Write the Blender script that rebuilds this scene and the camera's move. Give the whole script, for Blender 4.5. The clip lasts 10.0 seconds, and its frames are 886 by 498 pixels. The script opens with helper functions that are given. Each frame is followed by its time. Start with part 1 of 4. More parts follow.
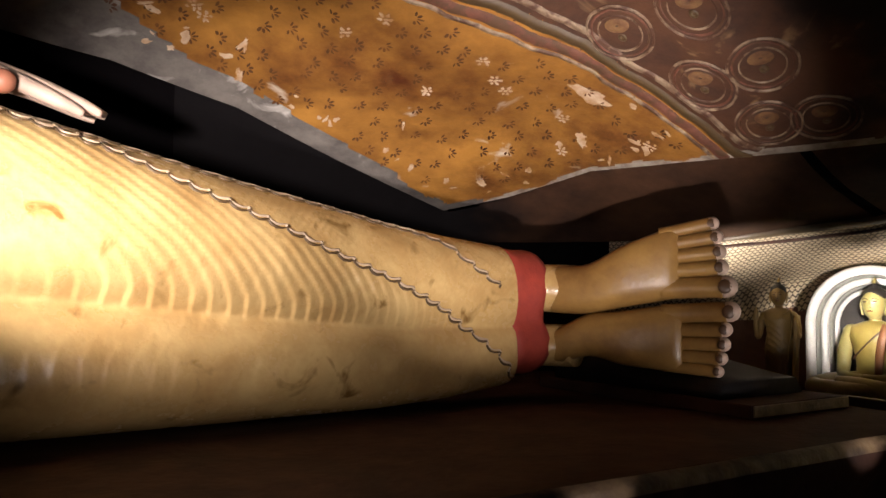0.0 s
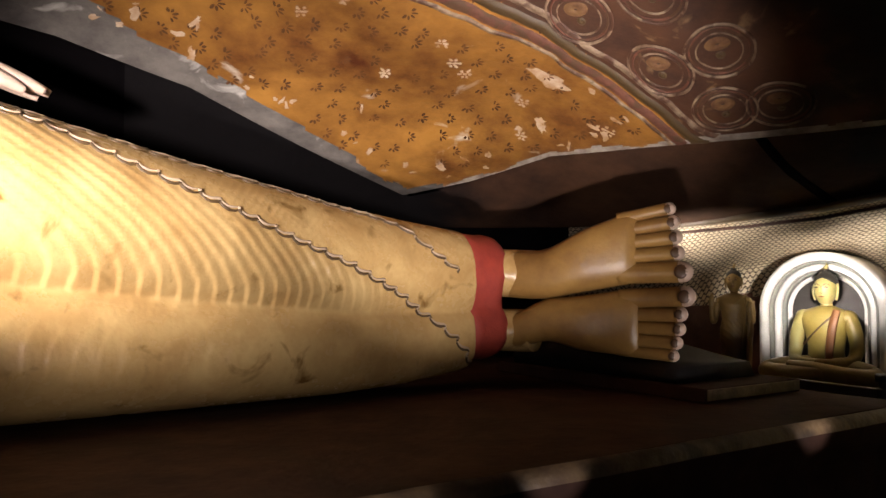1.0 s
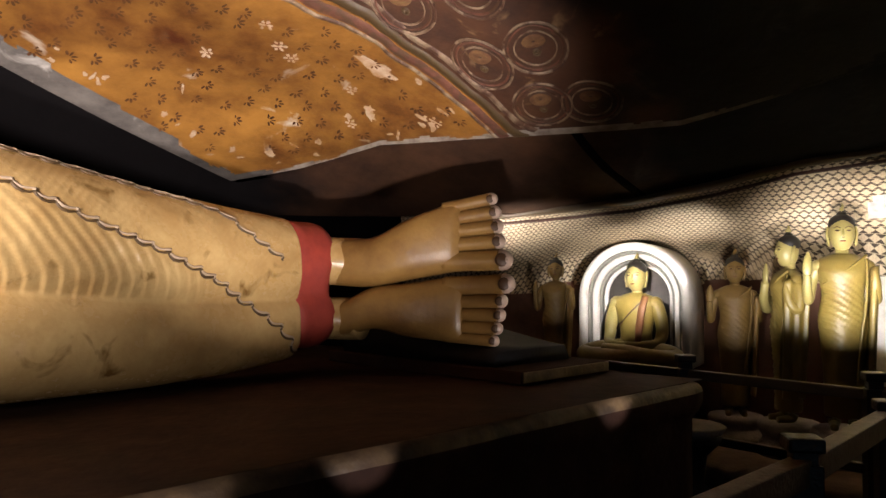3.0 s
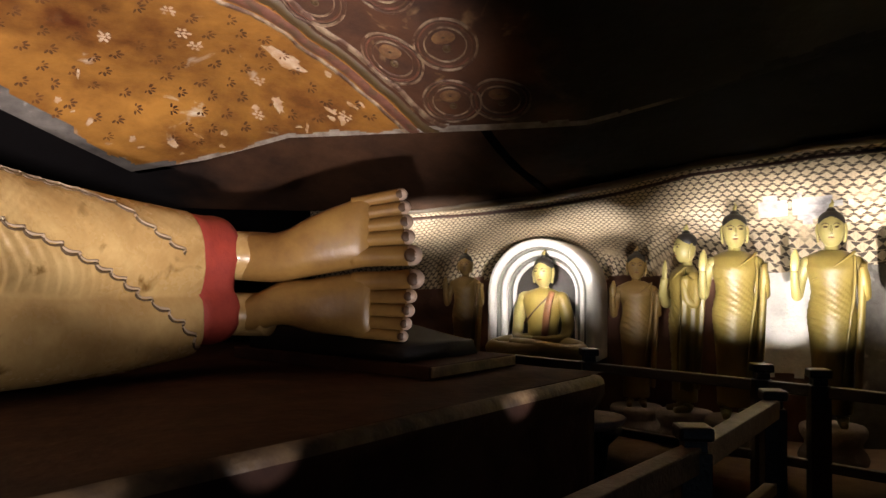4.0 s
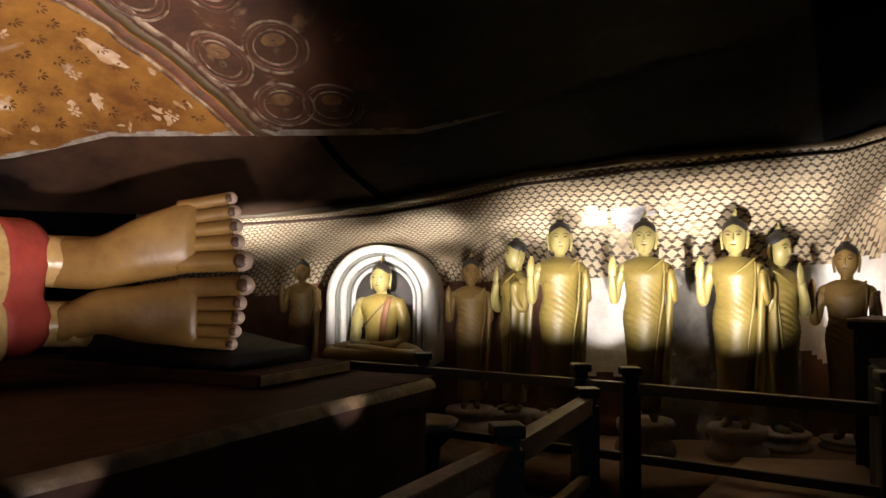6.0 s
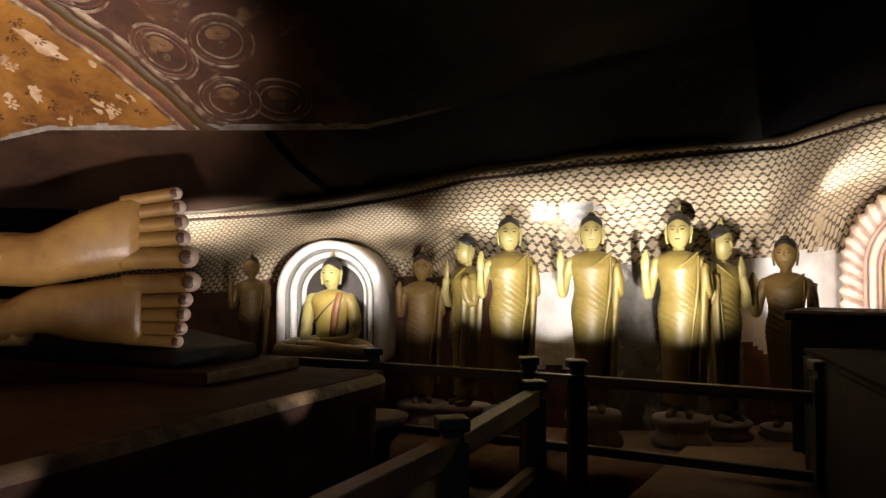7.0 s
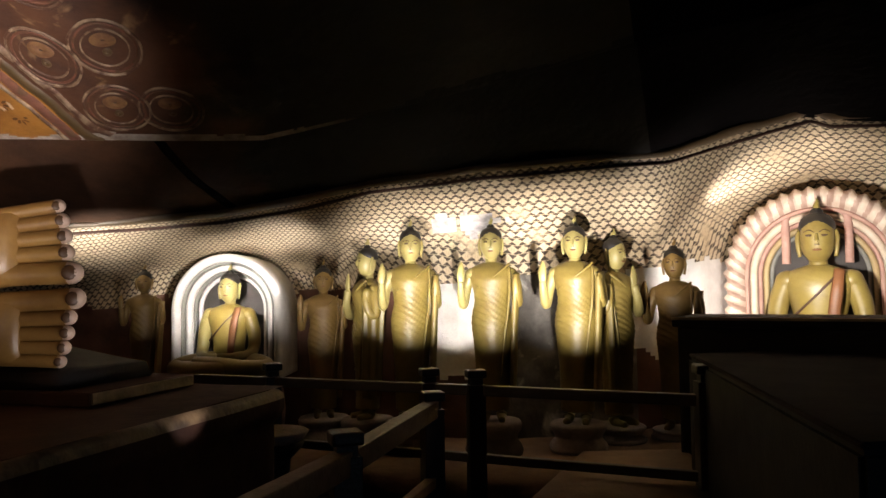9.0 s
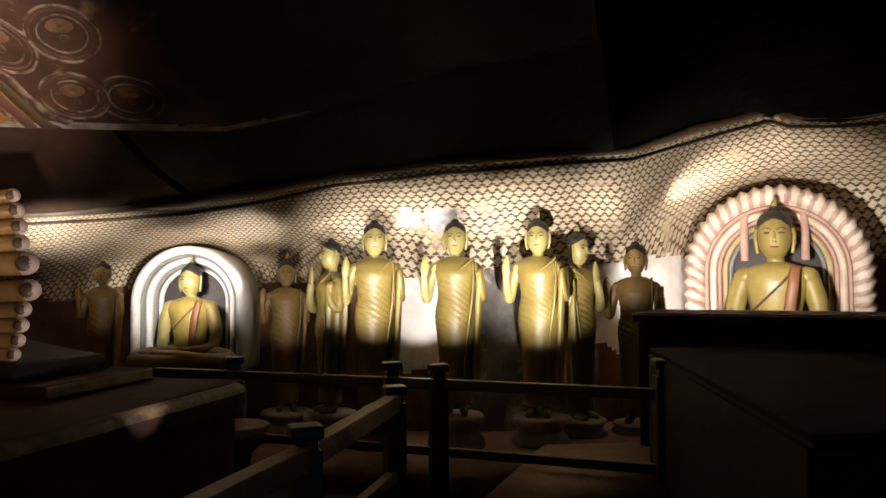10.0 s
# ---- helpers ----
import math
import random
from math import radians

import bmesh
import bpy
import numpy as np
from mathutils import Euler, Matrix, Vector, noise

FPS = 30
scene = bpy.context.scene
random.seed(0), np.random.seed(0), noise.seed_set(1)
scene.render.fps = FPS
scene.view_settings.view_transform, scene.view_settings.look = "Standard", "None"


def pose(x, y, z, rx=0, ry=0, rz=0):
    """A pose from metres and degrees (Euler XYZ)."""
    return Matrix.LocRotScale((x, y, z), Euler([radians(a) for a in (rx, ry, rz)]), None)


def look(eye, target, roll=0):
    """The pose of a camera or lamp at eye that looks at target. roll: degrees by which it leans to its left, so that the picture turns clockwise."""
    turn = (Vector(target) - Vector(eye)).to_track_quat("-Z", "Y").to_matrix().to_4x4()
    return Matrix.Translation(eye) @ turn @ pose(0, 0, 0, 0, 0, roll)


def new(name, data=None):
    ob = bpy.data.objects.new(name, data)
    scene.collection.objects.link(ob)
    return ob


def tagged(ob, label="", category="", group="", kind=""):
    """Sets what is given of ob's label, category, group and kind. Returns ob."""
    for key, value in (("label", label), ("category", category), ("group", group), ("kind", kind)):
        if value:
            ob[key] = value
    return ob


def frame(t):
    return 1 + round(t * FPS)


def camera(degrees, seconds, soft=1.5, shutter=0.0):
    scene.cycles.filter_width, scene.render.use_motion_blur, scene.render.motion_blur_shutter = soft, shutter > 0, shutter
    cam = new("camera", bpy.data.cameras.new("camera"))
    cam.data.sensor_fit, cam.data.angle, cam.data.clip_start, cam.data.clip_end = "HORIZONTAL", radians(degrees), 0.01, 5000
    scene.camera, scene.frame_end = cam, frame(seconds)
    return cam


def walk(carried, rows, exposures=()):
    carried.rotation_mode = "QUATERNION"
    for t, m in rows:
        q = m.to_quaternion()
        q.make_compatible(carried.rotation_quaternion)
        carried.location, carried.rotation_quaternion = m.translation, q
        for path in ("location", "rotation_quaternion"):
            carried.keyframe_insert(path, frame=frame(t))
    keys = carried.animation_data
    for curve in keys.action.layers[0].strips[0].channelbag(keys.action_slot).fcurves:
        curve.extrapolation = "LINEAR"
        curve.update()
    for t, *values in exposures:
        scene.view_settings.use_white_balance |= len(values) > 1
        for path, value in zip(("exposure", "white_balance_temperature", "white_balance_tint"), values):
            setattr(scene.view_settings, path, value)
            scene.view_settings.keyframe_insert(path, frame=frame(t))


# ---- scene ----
cam = camera(60.29, 10.0)
ROWS = [
    (0.0, 0.000, -0.000, 1.550, 93.67, -0.38, -0.00),
    (0.5, 0.028, 0.024, 1.540, 92.94, -0.28, -1.34),
    (1.0, 0.042, 0.043, 1.537, 92.71, -0.42, -2.68),
    (1.5, 0.054, 0.049, 1.527, 92.70, -0.37, -5.07),
    (2.0, 0.107, 0.044, 1.519, 92.77, -0.50, -8.41),
    (2.5, 0.163, 0.032, 1.517, 92.40, -0.49, -11.11),
    (4.0, 0.231, 0.017, 1.515, 91.83, -0.47, -20.30),
    (4.5, 0.241, 0.021, 1.514, 91.89, -0.96, -23.79),
    (5.0, 0.267, 0.010, 1.511, 92.23, -0.60, -26.46),
    (5.5, 0.301, -0.020, 1.513, 92.45, -0.41, -29.00),
    (7.0, 0.359, -0.093, 1.509, 92.05, 0.07, -34.73),
    (7.5, 0.364, -0.095, 1.509, 92.14, 0.24, -35.54),
    (8.0, 0.384, -0.112, 1.514, 92.28, 0.42, -37.26),
    (8.5, 0.389, -0.124, 1.513, 92.67, 0.56, -38.74),
    (9.0, 0.408, -0.145, 1.511, 92.88, 0.82, -41.48),
    (9.5, 0.422, -0.156, 1.513, 92.53, 0.71, -42.47),
    (10.0, 0.419, -0.158, 1.513, 92.39, 0.41, -44.03),
]
walk(cam, [(t, pose(x, y, z, rx, ry, rz)) for t, x, y, z, rx, ry, rz in ROWS])

# ---- light: an unlit cave with small electric floods on the floor ----
world = bpy.data.worlds.new("cave_dark")
scene.world = world
world.use_nodes = True
world.node_tree.nodes["Background"].inputs[0].default_value = (0.5, 0.55, 0.9, 1)
world.node_tree.nodes["Background"].inputs[1].default_value = 0.004


def polar(az, r, z=0.0):
    a = radians(az)
    return Vector((math.sin(a) * r, math.cos(a) * r, z))


def spot(name, at, target, watts, cone, blend, size, colour=(1.0, 0.80, 0.52)):
    lamp = bpy.data.lights.new(name, "SPOT")
    lamp.energy, lamp.spot_size, lamp.spot_blend, lamp.shadow_soft_size, lamp.color = watts, radians(cone), blend, size, colour
    ob = new(name, lamp)
    ob.matrix_world = look(at, target)
    return ob


WARM, WHITE = (1.0, 0.87, 0.84), (1.0, 0.94, 0.88)
spot("flood_hip", (-1.75, 1.25, 2.05), (-1.50, 3.60, 2.10), 1150, 50, 1.0, 0.10, WARM)
spot("flood_legs", (0.76, 2.36, 0.82), (0.55, 4.9, 2.80), 640, 68, 1.0, 0.06, WARM)
spot("flood_feet", (2.40, 3.46, 0.77), (1.60, 5.1, 1.75), 50, 54, 1.0, 0.05, WARM)
# Added fill for the dark lower legs; no lamp seen there.
spot("fill_shin", (-0.35, 1.45, 1.0), (-0.75, 4.0, 1.30), 44, 78, 1.0, 0.08, WARM)
# Extra lamps added only to put glints on the plinth edge.
for s in (-0.05, 0.68, 2.45):
    e = (0.08 + 0.85 * s + 0.12, 2.50 + 0.527 * s - 0.20, 0.79)
    spot("edge_glint_fill", e, (e[0] - 0.14, e[1] + 0.24, 0.86), 2.6, 66, 0.6, 0.012, WARM)
# Unseen lamp added to lift the dim ochre statue near the white niche.
spot("fill_row_s", (3.07, 4.22, 1.07), (4.13, 5.66, 1.55), 98, 42, 1.0, 0.02, WHITE)
spot("flood_row_a", (3.38, 3.86, 1.06), (4.47, 4.82, 1.70), 275, 54, 1.0, 0.02, WHITE)
spot("flood_row_b", (3.73, 3.34, 1.06), (4.87, 4.36, 1.70), 266, 54, 1.0, 0.02, WHITE)
spot("flood_row_c", (4.19, 2.90, 1.05), (5.44, 3.91, 1.70), 427, 54, 1.0, 0.02, WHITE)
spot("flood_wall_a", tuple(polar(45.5, 6.62, 0.72)), tuple(polar(45.4, 7.1, 1.6)), 25, 76, 0.5, 0.03, WHITE)
# Invented spot that fills a dark stretch of wall before the scalloped niche.
spot("fill_wall_b", tuple(polar(60.3, 6.75, 1.25)), tuple(polar(62.0, 7.1, 2.4)), 55, 84, 0.9, 0.03, WHITE)
spot("flood_wall_c", tuple(polar(62.9, 7.6, 0.75)), tuple(polar(62.7, 8.2, 1.4)), 80, 90, 0.5, 0.03, WHITE)
spot("flood_niche", (2.80, 5.00, 1.55), (3.49, 6.38, 1.50), 230, 50, 0.9, 0.03, WHITE)
spot("flood_niche_side", tuple(polar(33.4, 6.85, 1.35)), tuple(polar(32.6, 7.1, 2.0)), 26, 80, 0.8, 0.03, WHITE)
spot("flood_rear", tuple(polar(19.6, 6.5, 1.45)), tuple(polar(21.6, 6.9, 2.05)), 55, 90, 0.9, 0.03, WHITE)
# Guessed lamp, added so the statue in the recess stays visible.
spot("fill_recess", (2.25, 5.15, 1.15), (2.79, 6.36, 1.5), 14, 36, 1.0, 0.02, WHITE)
# Helper beam for the row's last statue, otherwise a black silhouette.
spot("fill_row_e", (5.05, 3.20, 1.1), (6.45, 3.58, 1.62), 44, 30, 1.0, 0.02, WHITE)
spot("flood_altar", (5.95, 2.36, 1.62), (8.3, 3.05, 2.0), 300, 80, 0.8, 0.04, WHITE)

spot("flood_wall_d", tuple(polar(40.6, 6.75, 1.35)), tuple(polar(40.4, 6.95, 2.05)), 22, 60, 0.9, 0.03, WHITE)
spot("flood_wall_e", tuple(polar(50.9, 6.65, 1.4)), tuple(polar(50.9, 6.8, 2.1)), 14, 60, 0.9, 0.03, WHITE)
# Added in mid-air to brighten the lattice over the scalloped niche.
spot("fill_wall_f", tuple(polar(64.6, 7.75, 1.95)), tuple(polar(65.4, 7.9, 2.55)), 38, 100, 0.9, 0.03, WHITE)

# faint bluish fill added behind the aisle; no such source is seen
fill_lamp = bpy.data.lights.new("aisle_fill", "AREA")
fill_lamp.shape, fill_lamp.size, fill_lamp.size_y, fill_lamp.energy, fill_lamp.color = "RECTANGLE", 1.2, 2.0, 6.5, (0.62, 0.78, 1.0)
new("aisle_fill", fill_lamp).matrix_world = look((1.5, -5.5, 1.2), (2.6, 3.0, 1.2))


# ---- materials ----
def mat(name, colour, rough=0.6, metal=0.0, colour2=None, scale=6.0, bump=0.0, bump_scale=40.0, spec=0.5, stain=None, stain_scale=2.0, stain_cut=(0.5, 0.62)):
    m = bpy.data.materials.new(name)
    m.use_nodes = True
    nt = m.node_tree
    b = nt.nodes["Principled BSDF"]
    b.inputs["Roughness"].default_value, b.inputs["Metallic"].default_value = rough, metal
    b.inputs["Specular IOR Level"].default_value = spec
    tc = nt.nodes.new("ShaderNodeTexCoord")
    n1 = nt.nodes.new("ShaderNodeTexNoise")
    n1.inputs["Scale"].default_value, n1.inputs["Detail"].default_value, n1.inputs["Roughness"].default_value = scale, 8, 0.65
    nt.links.new(tc.outputs["Object"], n1.inputs["Vector"])
    ramp = nt.nodes.new("ShaderNodeMapRange")
    ramp.inputs["From Min"].default_value, ramp.inputs["From Max"].default_value = 0.35, 0.68
    nt.links.new(n1.outputs["Fac"], ramp.inputs["Value"])
    mx = nt.nodes.new("ShaderNodeMix")
    mx.data_type = "RGBA"
    mx.inputs[6].default_value = (*colour, 1)
    mx.inputs[7].default_value = (*(colour2 or [c * 0.72 for c in colour]), 1)
    nt.links.new(ramp.outputs[0], mx.inputs[0])
    out = mx.outputs[2]
    if stain:
        n2 = nt.nodes.new("ShaderNodeTexNoise")
        n2.inputs["Scale"].default_value, n2.inputs["Detail"].default_value = stain_scale, 10
        n2.inputs["Distortion"].default_value = 0.6
        nt.links.new(tc.outputs["Object"], n2.inputs["Vector"])
        r2 = nt.nodes.new("ShaderNodeMapRange")
        r2.inputs["From Min"].default_value, r2.inputs["From Max"].default_value = stain_cut
        nt.links.new(n2.outputs["Fac"], r2.inputs["Value"])
        m2 = nt.nodes.new("ShaderNodeMix")
        m2.data_type = "RGBA"
        m2.inputs[7].default_value = (*stain, 1)
        nt.links.new(r2.outputs[0], m2.inputs[0])
        nt.links.new(out, m2.inputs[6])
        out = m2.outputs[2]
    nt.links.new(out, b.inputs["Base Color"])
    rv = nt.nodes.new("ShaderNodeMapRange")
    rv.inputs["To Min"].default_value, rv.inputs["To Max"].default_value = max(rough - 0.1, 0.05), min(rough + 0.12, 1)
    nt.links.new(n1.outputs["Fac"], rv.inputs["Value"])
    nt.links.new(rv.outputs[0], b.inputs["Roughness"])
    if bump:
        n3 = nt.nodes.new("ShaderNodeTexNoise")
        n3.inputs["Scale"].default_value, n3.inputs["Detail"].default_value = bump_scale, 6
        nt.links.new(tc.outputs["Object"], n3.inputs["Vector"])
        bp = nt.nodes.new("ShaderNodeBump")
        bp.inputs["Strength"].default_value, bp.inputs["Distance"].default_value = bump, 0.02
        nt.links.new(n3.outputs["Fac"], bp.inputs["Height"])
        nt.links.new(bp.outputs[0], b.inputs["Normal"])
    return m


GOLD = mat("yellow_gold_paint", (0.60, 0.415, 0.175), 0.26, colour2=(0.40, 0.24, 0.085), scale=3.0, bump=0.12, bump_scale=30, stain=(0.20, 0.11, 0.03), stain_scale=5.0, stain_cut=(0.61, 0.72))
FOOT = mat("ochre_gold_paint", (0.32, 0.185, 0.052), 0.36, colour2=(0.17, 0.085, 0.024), scale=2.5, bump=0.15, bump_scale=25)
NAIL = mat("dark_brown_nail", (0.09, 0.045, 0.02), 0.4)
TOE_TIP = mat("pale_pink_toe_tip", (0.62, 0.46, 0.36), 0.4)
RED = mat("worn_red_band", (0.36, 0.05, 0.03), 0.6, colour2=(0.27, 0.035, 0.025), scale=8, bump=0.2)
THUMB = mat("orange_pink_paint", (0.55, 0.22, 0.13), 0.45)
HEM = mat("dark_line_hem_shade", (0.10, 0.06, 0.025), 0.5)
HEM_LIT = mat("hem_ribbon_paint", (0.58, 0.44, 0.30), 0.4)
FIG = mat("statue_yellow_paint", (0.27, 0.20, 0.050), 0.4, colour2=(0.19, 0.13, 0.032), scale=5, bump=0.1)
FIG_OLD = mat("statue_ochre_paint", (0.26, 0.16, 0.045), 0.5, colour2=(0.18, 0.10, 0.03), scale=5, bump=0.1)
FACE = mat("statue_face_paint", (0.38, 0.31, 0.11), 0.38, scale=4)
HAIR = mat("black_hair_paint", (0.02, 0.016, 0.014), 0.5)
LINE = mat("dark_feature_paint", (0.07, 0.03, 0.015), 0.5)
SASH = mat("red_brown_sash_paint", (0.20, 0.075, 0.025), 0.5)
PLINTH = mat("worn_brown_plaster", (0.062, 0.031, 0.022), 0.85, colour2=(0.036, 0.019, 0.016), spec=0.15, scale=4, bump=0.3, bump_scale=18, stain=(0.03, 0.02, 0.016), stain_scale=1.6, stain_cut=(0.5, 0.7))
STEP = mat("brown_cement", (0.25, 0.15, 0.08), 0.7, colour2=(0.18, 0.10, 0.055), scale=5, bump=0.3)
DARK_PLASTER = mat("dark_brown_plaster", (0.034, 0.025, 0.024), 0.9, colour2=(0.02, 0.015, 0.016), scale=4, bump=0.2, spec=0.1)
BLACK = mat("black_paint", (0.013, 0.011, 0.011), 0.7, bump=0.15, spec=0.3)
RAILM = mat("dark_stained_rail_wood", (0.022, 0.015, 0.011), 0.42, bump=0.2, bump_scale=60)
RAILB = mat("brown_rail_wood", (0.20, 0.12, 0.07), 0.5, colour2=(0.13, 0.075, 0.04), scale=9, bump=0.25, bump_scale=50)
FLOORM = mat("dark_cave_floor", (0.06, 0.045, 0.038), 0.7, colour2=(0.035, 0.028, 0.026), scale=3, bump=0.3)
WHITEP = mat("whitewash", (0.80, 0.76, 0.72), 0.8, colour2=(0.6, 0.56, 0.52), scale=4, bump=0.3)
PINK = mat("pink_paint", (0.46, 0.28, 0.22), 0.6, colour2=(0.36, 0.19, 0.15), scale=8)
NICHE_DARK = mat("niche_dark_paint", (0.07, 0.06, 0.055), 0.7)
NICHE_GREY = mat("niche_grey_paint", (0.24, 0.23, 0.20), 0.7)
NICHE_OCHRE = mat("niche_ochre_paint", (0.45, 0.33, 0.16), 0.6)
STONE = mat("pale_stone", (0.36, 0.30, 0.26), 0.8, bump=0.4)

# ---- geometry helpers ----
import functools

TAU = 2 * math.pi


def obj(name, bm, mats, parent=None, label="", smooth=True):
    me = bpy.data.meshes.new(name)
    bm.normal_update()
    bm.to_mesh(me)
    bm.free()
    for m in (mats if isinstance(mats, (list, tuple)) else [mats]):
        me.materials.append(m)
    if smooth:
        for p in me.polygons:
            p.use_smooth = True
    ob = new(name, me)
    if parent:
        ob.parent = parent
    if label:
        ob["label"] = label
    return ob


def part(name, bm, material, parent, label="", smooth=False):
    return obj(name, bm, material, parent, label, smooth)


def loft(bm, rings, mi=0, caps=True, closed=True):
    rows = [[bm.verts.new(p) for p in r] for r in rings]
    n = len(rows[0])
    for a, b in zip(rows, rows[1:]):
        for i in range(n if closed else n - 1):
            f = bm.faces.new((a[i], a[(i + 1) % n], b[(i + 1) % n], b[i]))
            f.material_index = mi
    if caps:
        bm.faces.new(rows[0][::-1]).material_index = mi
        bm.faces.new(rows[-1]).material_index = mi
    return rows


def tube(bm, pts, radii, mi=0, seg=12, flat=1.0, up=(0, 0, 1)):
    """A round limb along pts; radii a number each; flat squeezes it across."""
    pts = [Vector(p) for p in pts]
    rings = []
    for i, p in enumerate(pts):
        d = (pts[min(i + 1, len(pts) - 1)] - pts[max(i - 1, 0)]).normalized()
        a = d.cross(Vector(up))
        a = a.normalized() if a.length > 1e-4 else Vector((1, 0, 0))
        b = d.cross(a).normalized()
        rings.append([p + (a * math.cos(TAU * k / seg) + b * math.sin(TAU * k / seg) * flat) * radii[i] for k in range(seg)])
    loft(bm, rings, mi)


def smooth_pts(pts, n=6):
    """Points along a Catmull-Rom curve; each point a tuple of any length."""
    out = []
    P = [np.array(p, float) for p in pts]
    for i in range(len(P) - 1):
        p0, p1, p2, p3 = P[max(i - 1, 0)], P[i], P[i + 1], P[min(i + 2, len(P) - 1)]
        for k in range(n):
            t = k / n
            out.append(0.5 * (2 * p1 + (p2 - p0) * t + (2 * p0 - 5 * p1 + 4 * p2 - p3) * t * t + (3 * p1 - p0 - 3 * p2 + p3) * t ** 3))
    out.append(P[-1])
    return out


def limb(bm, pts, mi=0, seg=12, n=5, flat=1.0, up=(0, 0, 1)):
    s = smooth_pts(pts, n)
    tube(bm, [p[:3] for p in s], [p[3] for p in s], mi, seg, flat, up)


def ball(bm, c, r, mi=0, u=16, v=10, rot=None):
    m = Matrix.Translation(c) @ (rot or Matrix()) @ Matrix.Diagonal((*r, 1))
    res = bmesh.ops.create_uvsphere(bm, u_segments=u, v_segments=v, radius=1, matrix=m)
    for f in {f for x in res["verts"] for f in x.link_faces}:
        f.material_index = mi


def box(bm, c, size, mi=0, m=None, bevel=0.0):
    res = bmesh.ops.create_cube(bm, size=1, matrix=(m or Matrix()) @ Matrix.Translation(c) @ Matrix.Diagonal((*size, 1)))
    fs = {f for x in res["verts"] for f in x.link_faces}
    for f in fs:
        f.material_index = mi
    if bevel:
        bmesh.ops.bevel(bm, geom=list({e for f in fs for e in f.edges}), offset=bevel, segments=2, affect="EDGES", profile=0.6)


def interp(x, xs, ys):
    return float(np.interp(x, xs, ys))


def fbm(x, y, z, s):
    return noise.fractal(Vector((x * s, y * s, z * s)), 1.0, 2.0, 5)


EYE_Z = 1.55
U, N_ = Vector((0.85, 0.527, 0)), Vector((-0.527, 0.85, 0))
EDGE = Vector((0.08, 2.50, 0))
PL_Z = 0.85


def on_plinth(s, n, z):
    p = EDGE + U * s + N_ * n
    return Vector((p.x, p.y, z))


# ---- cave shell ----
LIP_AZ = (-60, -31, -24, -15.4, -7.9, -3, 0, 5, 11, 17.5, 21, 33, 45, 60, 90)
LIP_EL = (20, 17.0, 16.0, 13.6, 10.1, 7.9, 6.55, 7.6, 9.4, 9.8, 9.95, 10.3, 13, 16, 18)
LIP_R = (5.0, 5.0, 5.1, 5.35, 5.8, 6.2, 6.45, 6.2, 5.75, 5.45, 5.3, 5.2, 5.0, 5.0, 5.0)
TOP_AZ = (-60, 0, 17.3, 23.0, 29.2, 35.6, 39.9, 48.3, 56.6, 61.0, 65.5, 69.8, 70.9, 75.0, 90)
TOP_EL = (4, 4, 4.0, 4.5, 5.1, 6.2, 7.2, 8.1, 8.5, 8.6, 9.8, 10.7, 10.2, 9.9, 10)


# the painted rear surface: an upright foot that turns into a low sloping roof over the statues
FOOT_AZ = (-60, 0, 17, 22, 30, 36, 39.5, 43, 48, 54, 57, 61, 62.5, 64, 90)
FOOT_R = (7.6, 7.6, 7.5, 7.7, 7.95, 7.8, 7.3, 7.1, 7.1, 7.25, 7.6, 7.95, 8.2, 8.8, 9.0)
BROW_AZ = (-60, 0, 17, 24, 31, 40, 48, 56, 61, 64, 67.5, 72, 90)
BROW_R = (6.9, 6.9, 6.7, 6.6, 6.45, 6.25, 6.1, 6.25, 6.6, 6.9, 7.2, 7.4, 7.5)
SLOPE_AZ, SLOPE = (0, 20, 24.5, 34, 39, 60, 65, 90), (1.8, 2.1, 3.2, 3.2, 2.0, 1.8, 3.6, 3.6)


@functools.lru_cache(None)
def wall_top(az):
    return EYE_Z + interp(az, BROW_AZ, BROW_R) * math.tan(radians(interp(az, TOP_AZ, TOP_EL)))


def wall_r(az, z):
    a = interp(az, BROW_AZ, BROW_R) + interp(az, SLOPE_AZ, SLOPE) * (wall_top(az) - z)
    b = interp(az, FOOT_AZ, FOOT_R)
    k = 0.14
    lo = min(a, b)
    return lo - k * math.log(math.exp((lo - a) / k) + math.exp((lo - b) / k))


@functools.lru_cache(None)
def lip(az):
    r = interp(az, LIP_AZ, LIP_R)
    return r, EYE_Z + r * math.tan(radians(interp(az, LIP_AZ, LIP_EL)))


def ceil_z(az, r):
    rl, zl = lip(az)
    if r <= rl:
        d = rl - r
        z = zl + 0.52 * d - 0.045 * d * d
    else:
        zt = wall_top(az)
        rt = wall_r(az, zt)
        k = min((r - rl) / (rt - rl), 1)
        z = zl + (zt - zl) * k + 0.16 * min(k * 14, 1) * (1 - k)
    x, y = math.sin(radians(az)) * r, math.cos(radians(az)) * r
    return z + 0.05 * fbm(x, y, 0, 0.7) * min(abs(r - rl) * 2, 1)


def ceil_hit(az, el):
    t, r = math.tan(radians(el)), 0.3
    while r < lip(az)[0] and EYE_Z + r * t < ceil_z(az, r):
        r += 0.01
    return polar(az, r, ceil_z(az, r))


def painted_ceiling():
    m = mat("painted_ceiling", (0.42, 0.20, 0.042), 0.36, colour2=(0.085, 0.024, 0.009), scale=1.3, bump=0.55, bump_scale=7, stain=(0.62, 0.54, 0.42), stain_scale=2.3, stain_cut=(0.64, 0.72))
    return m


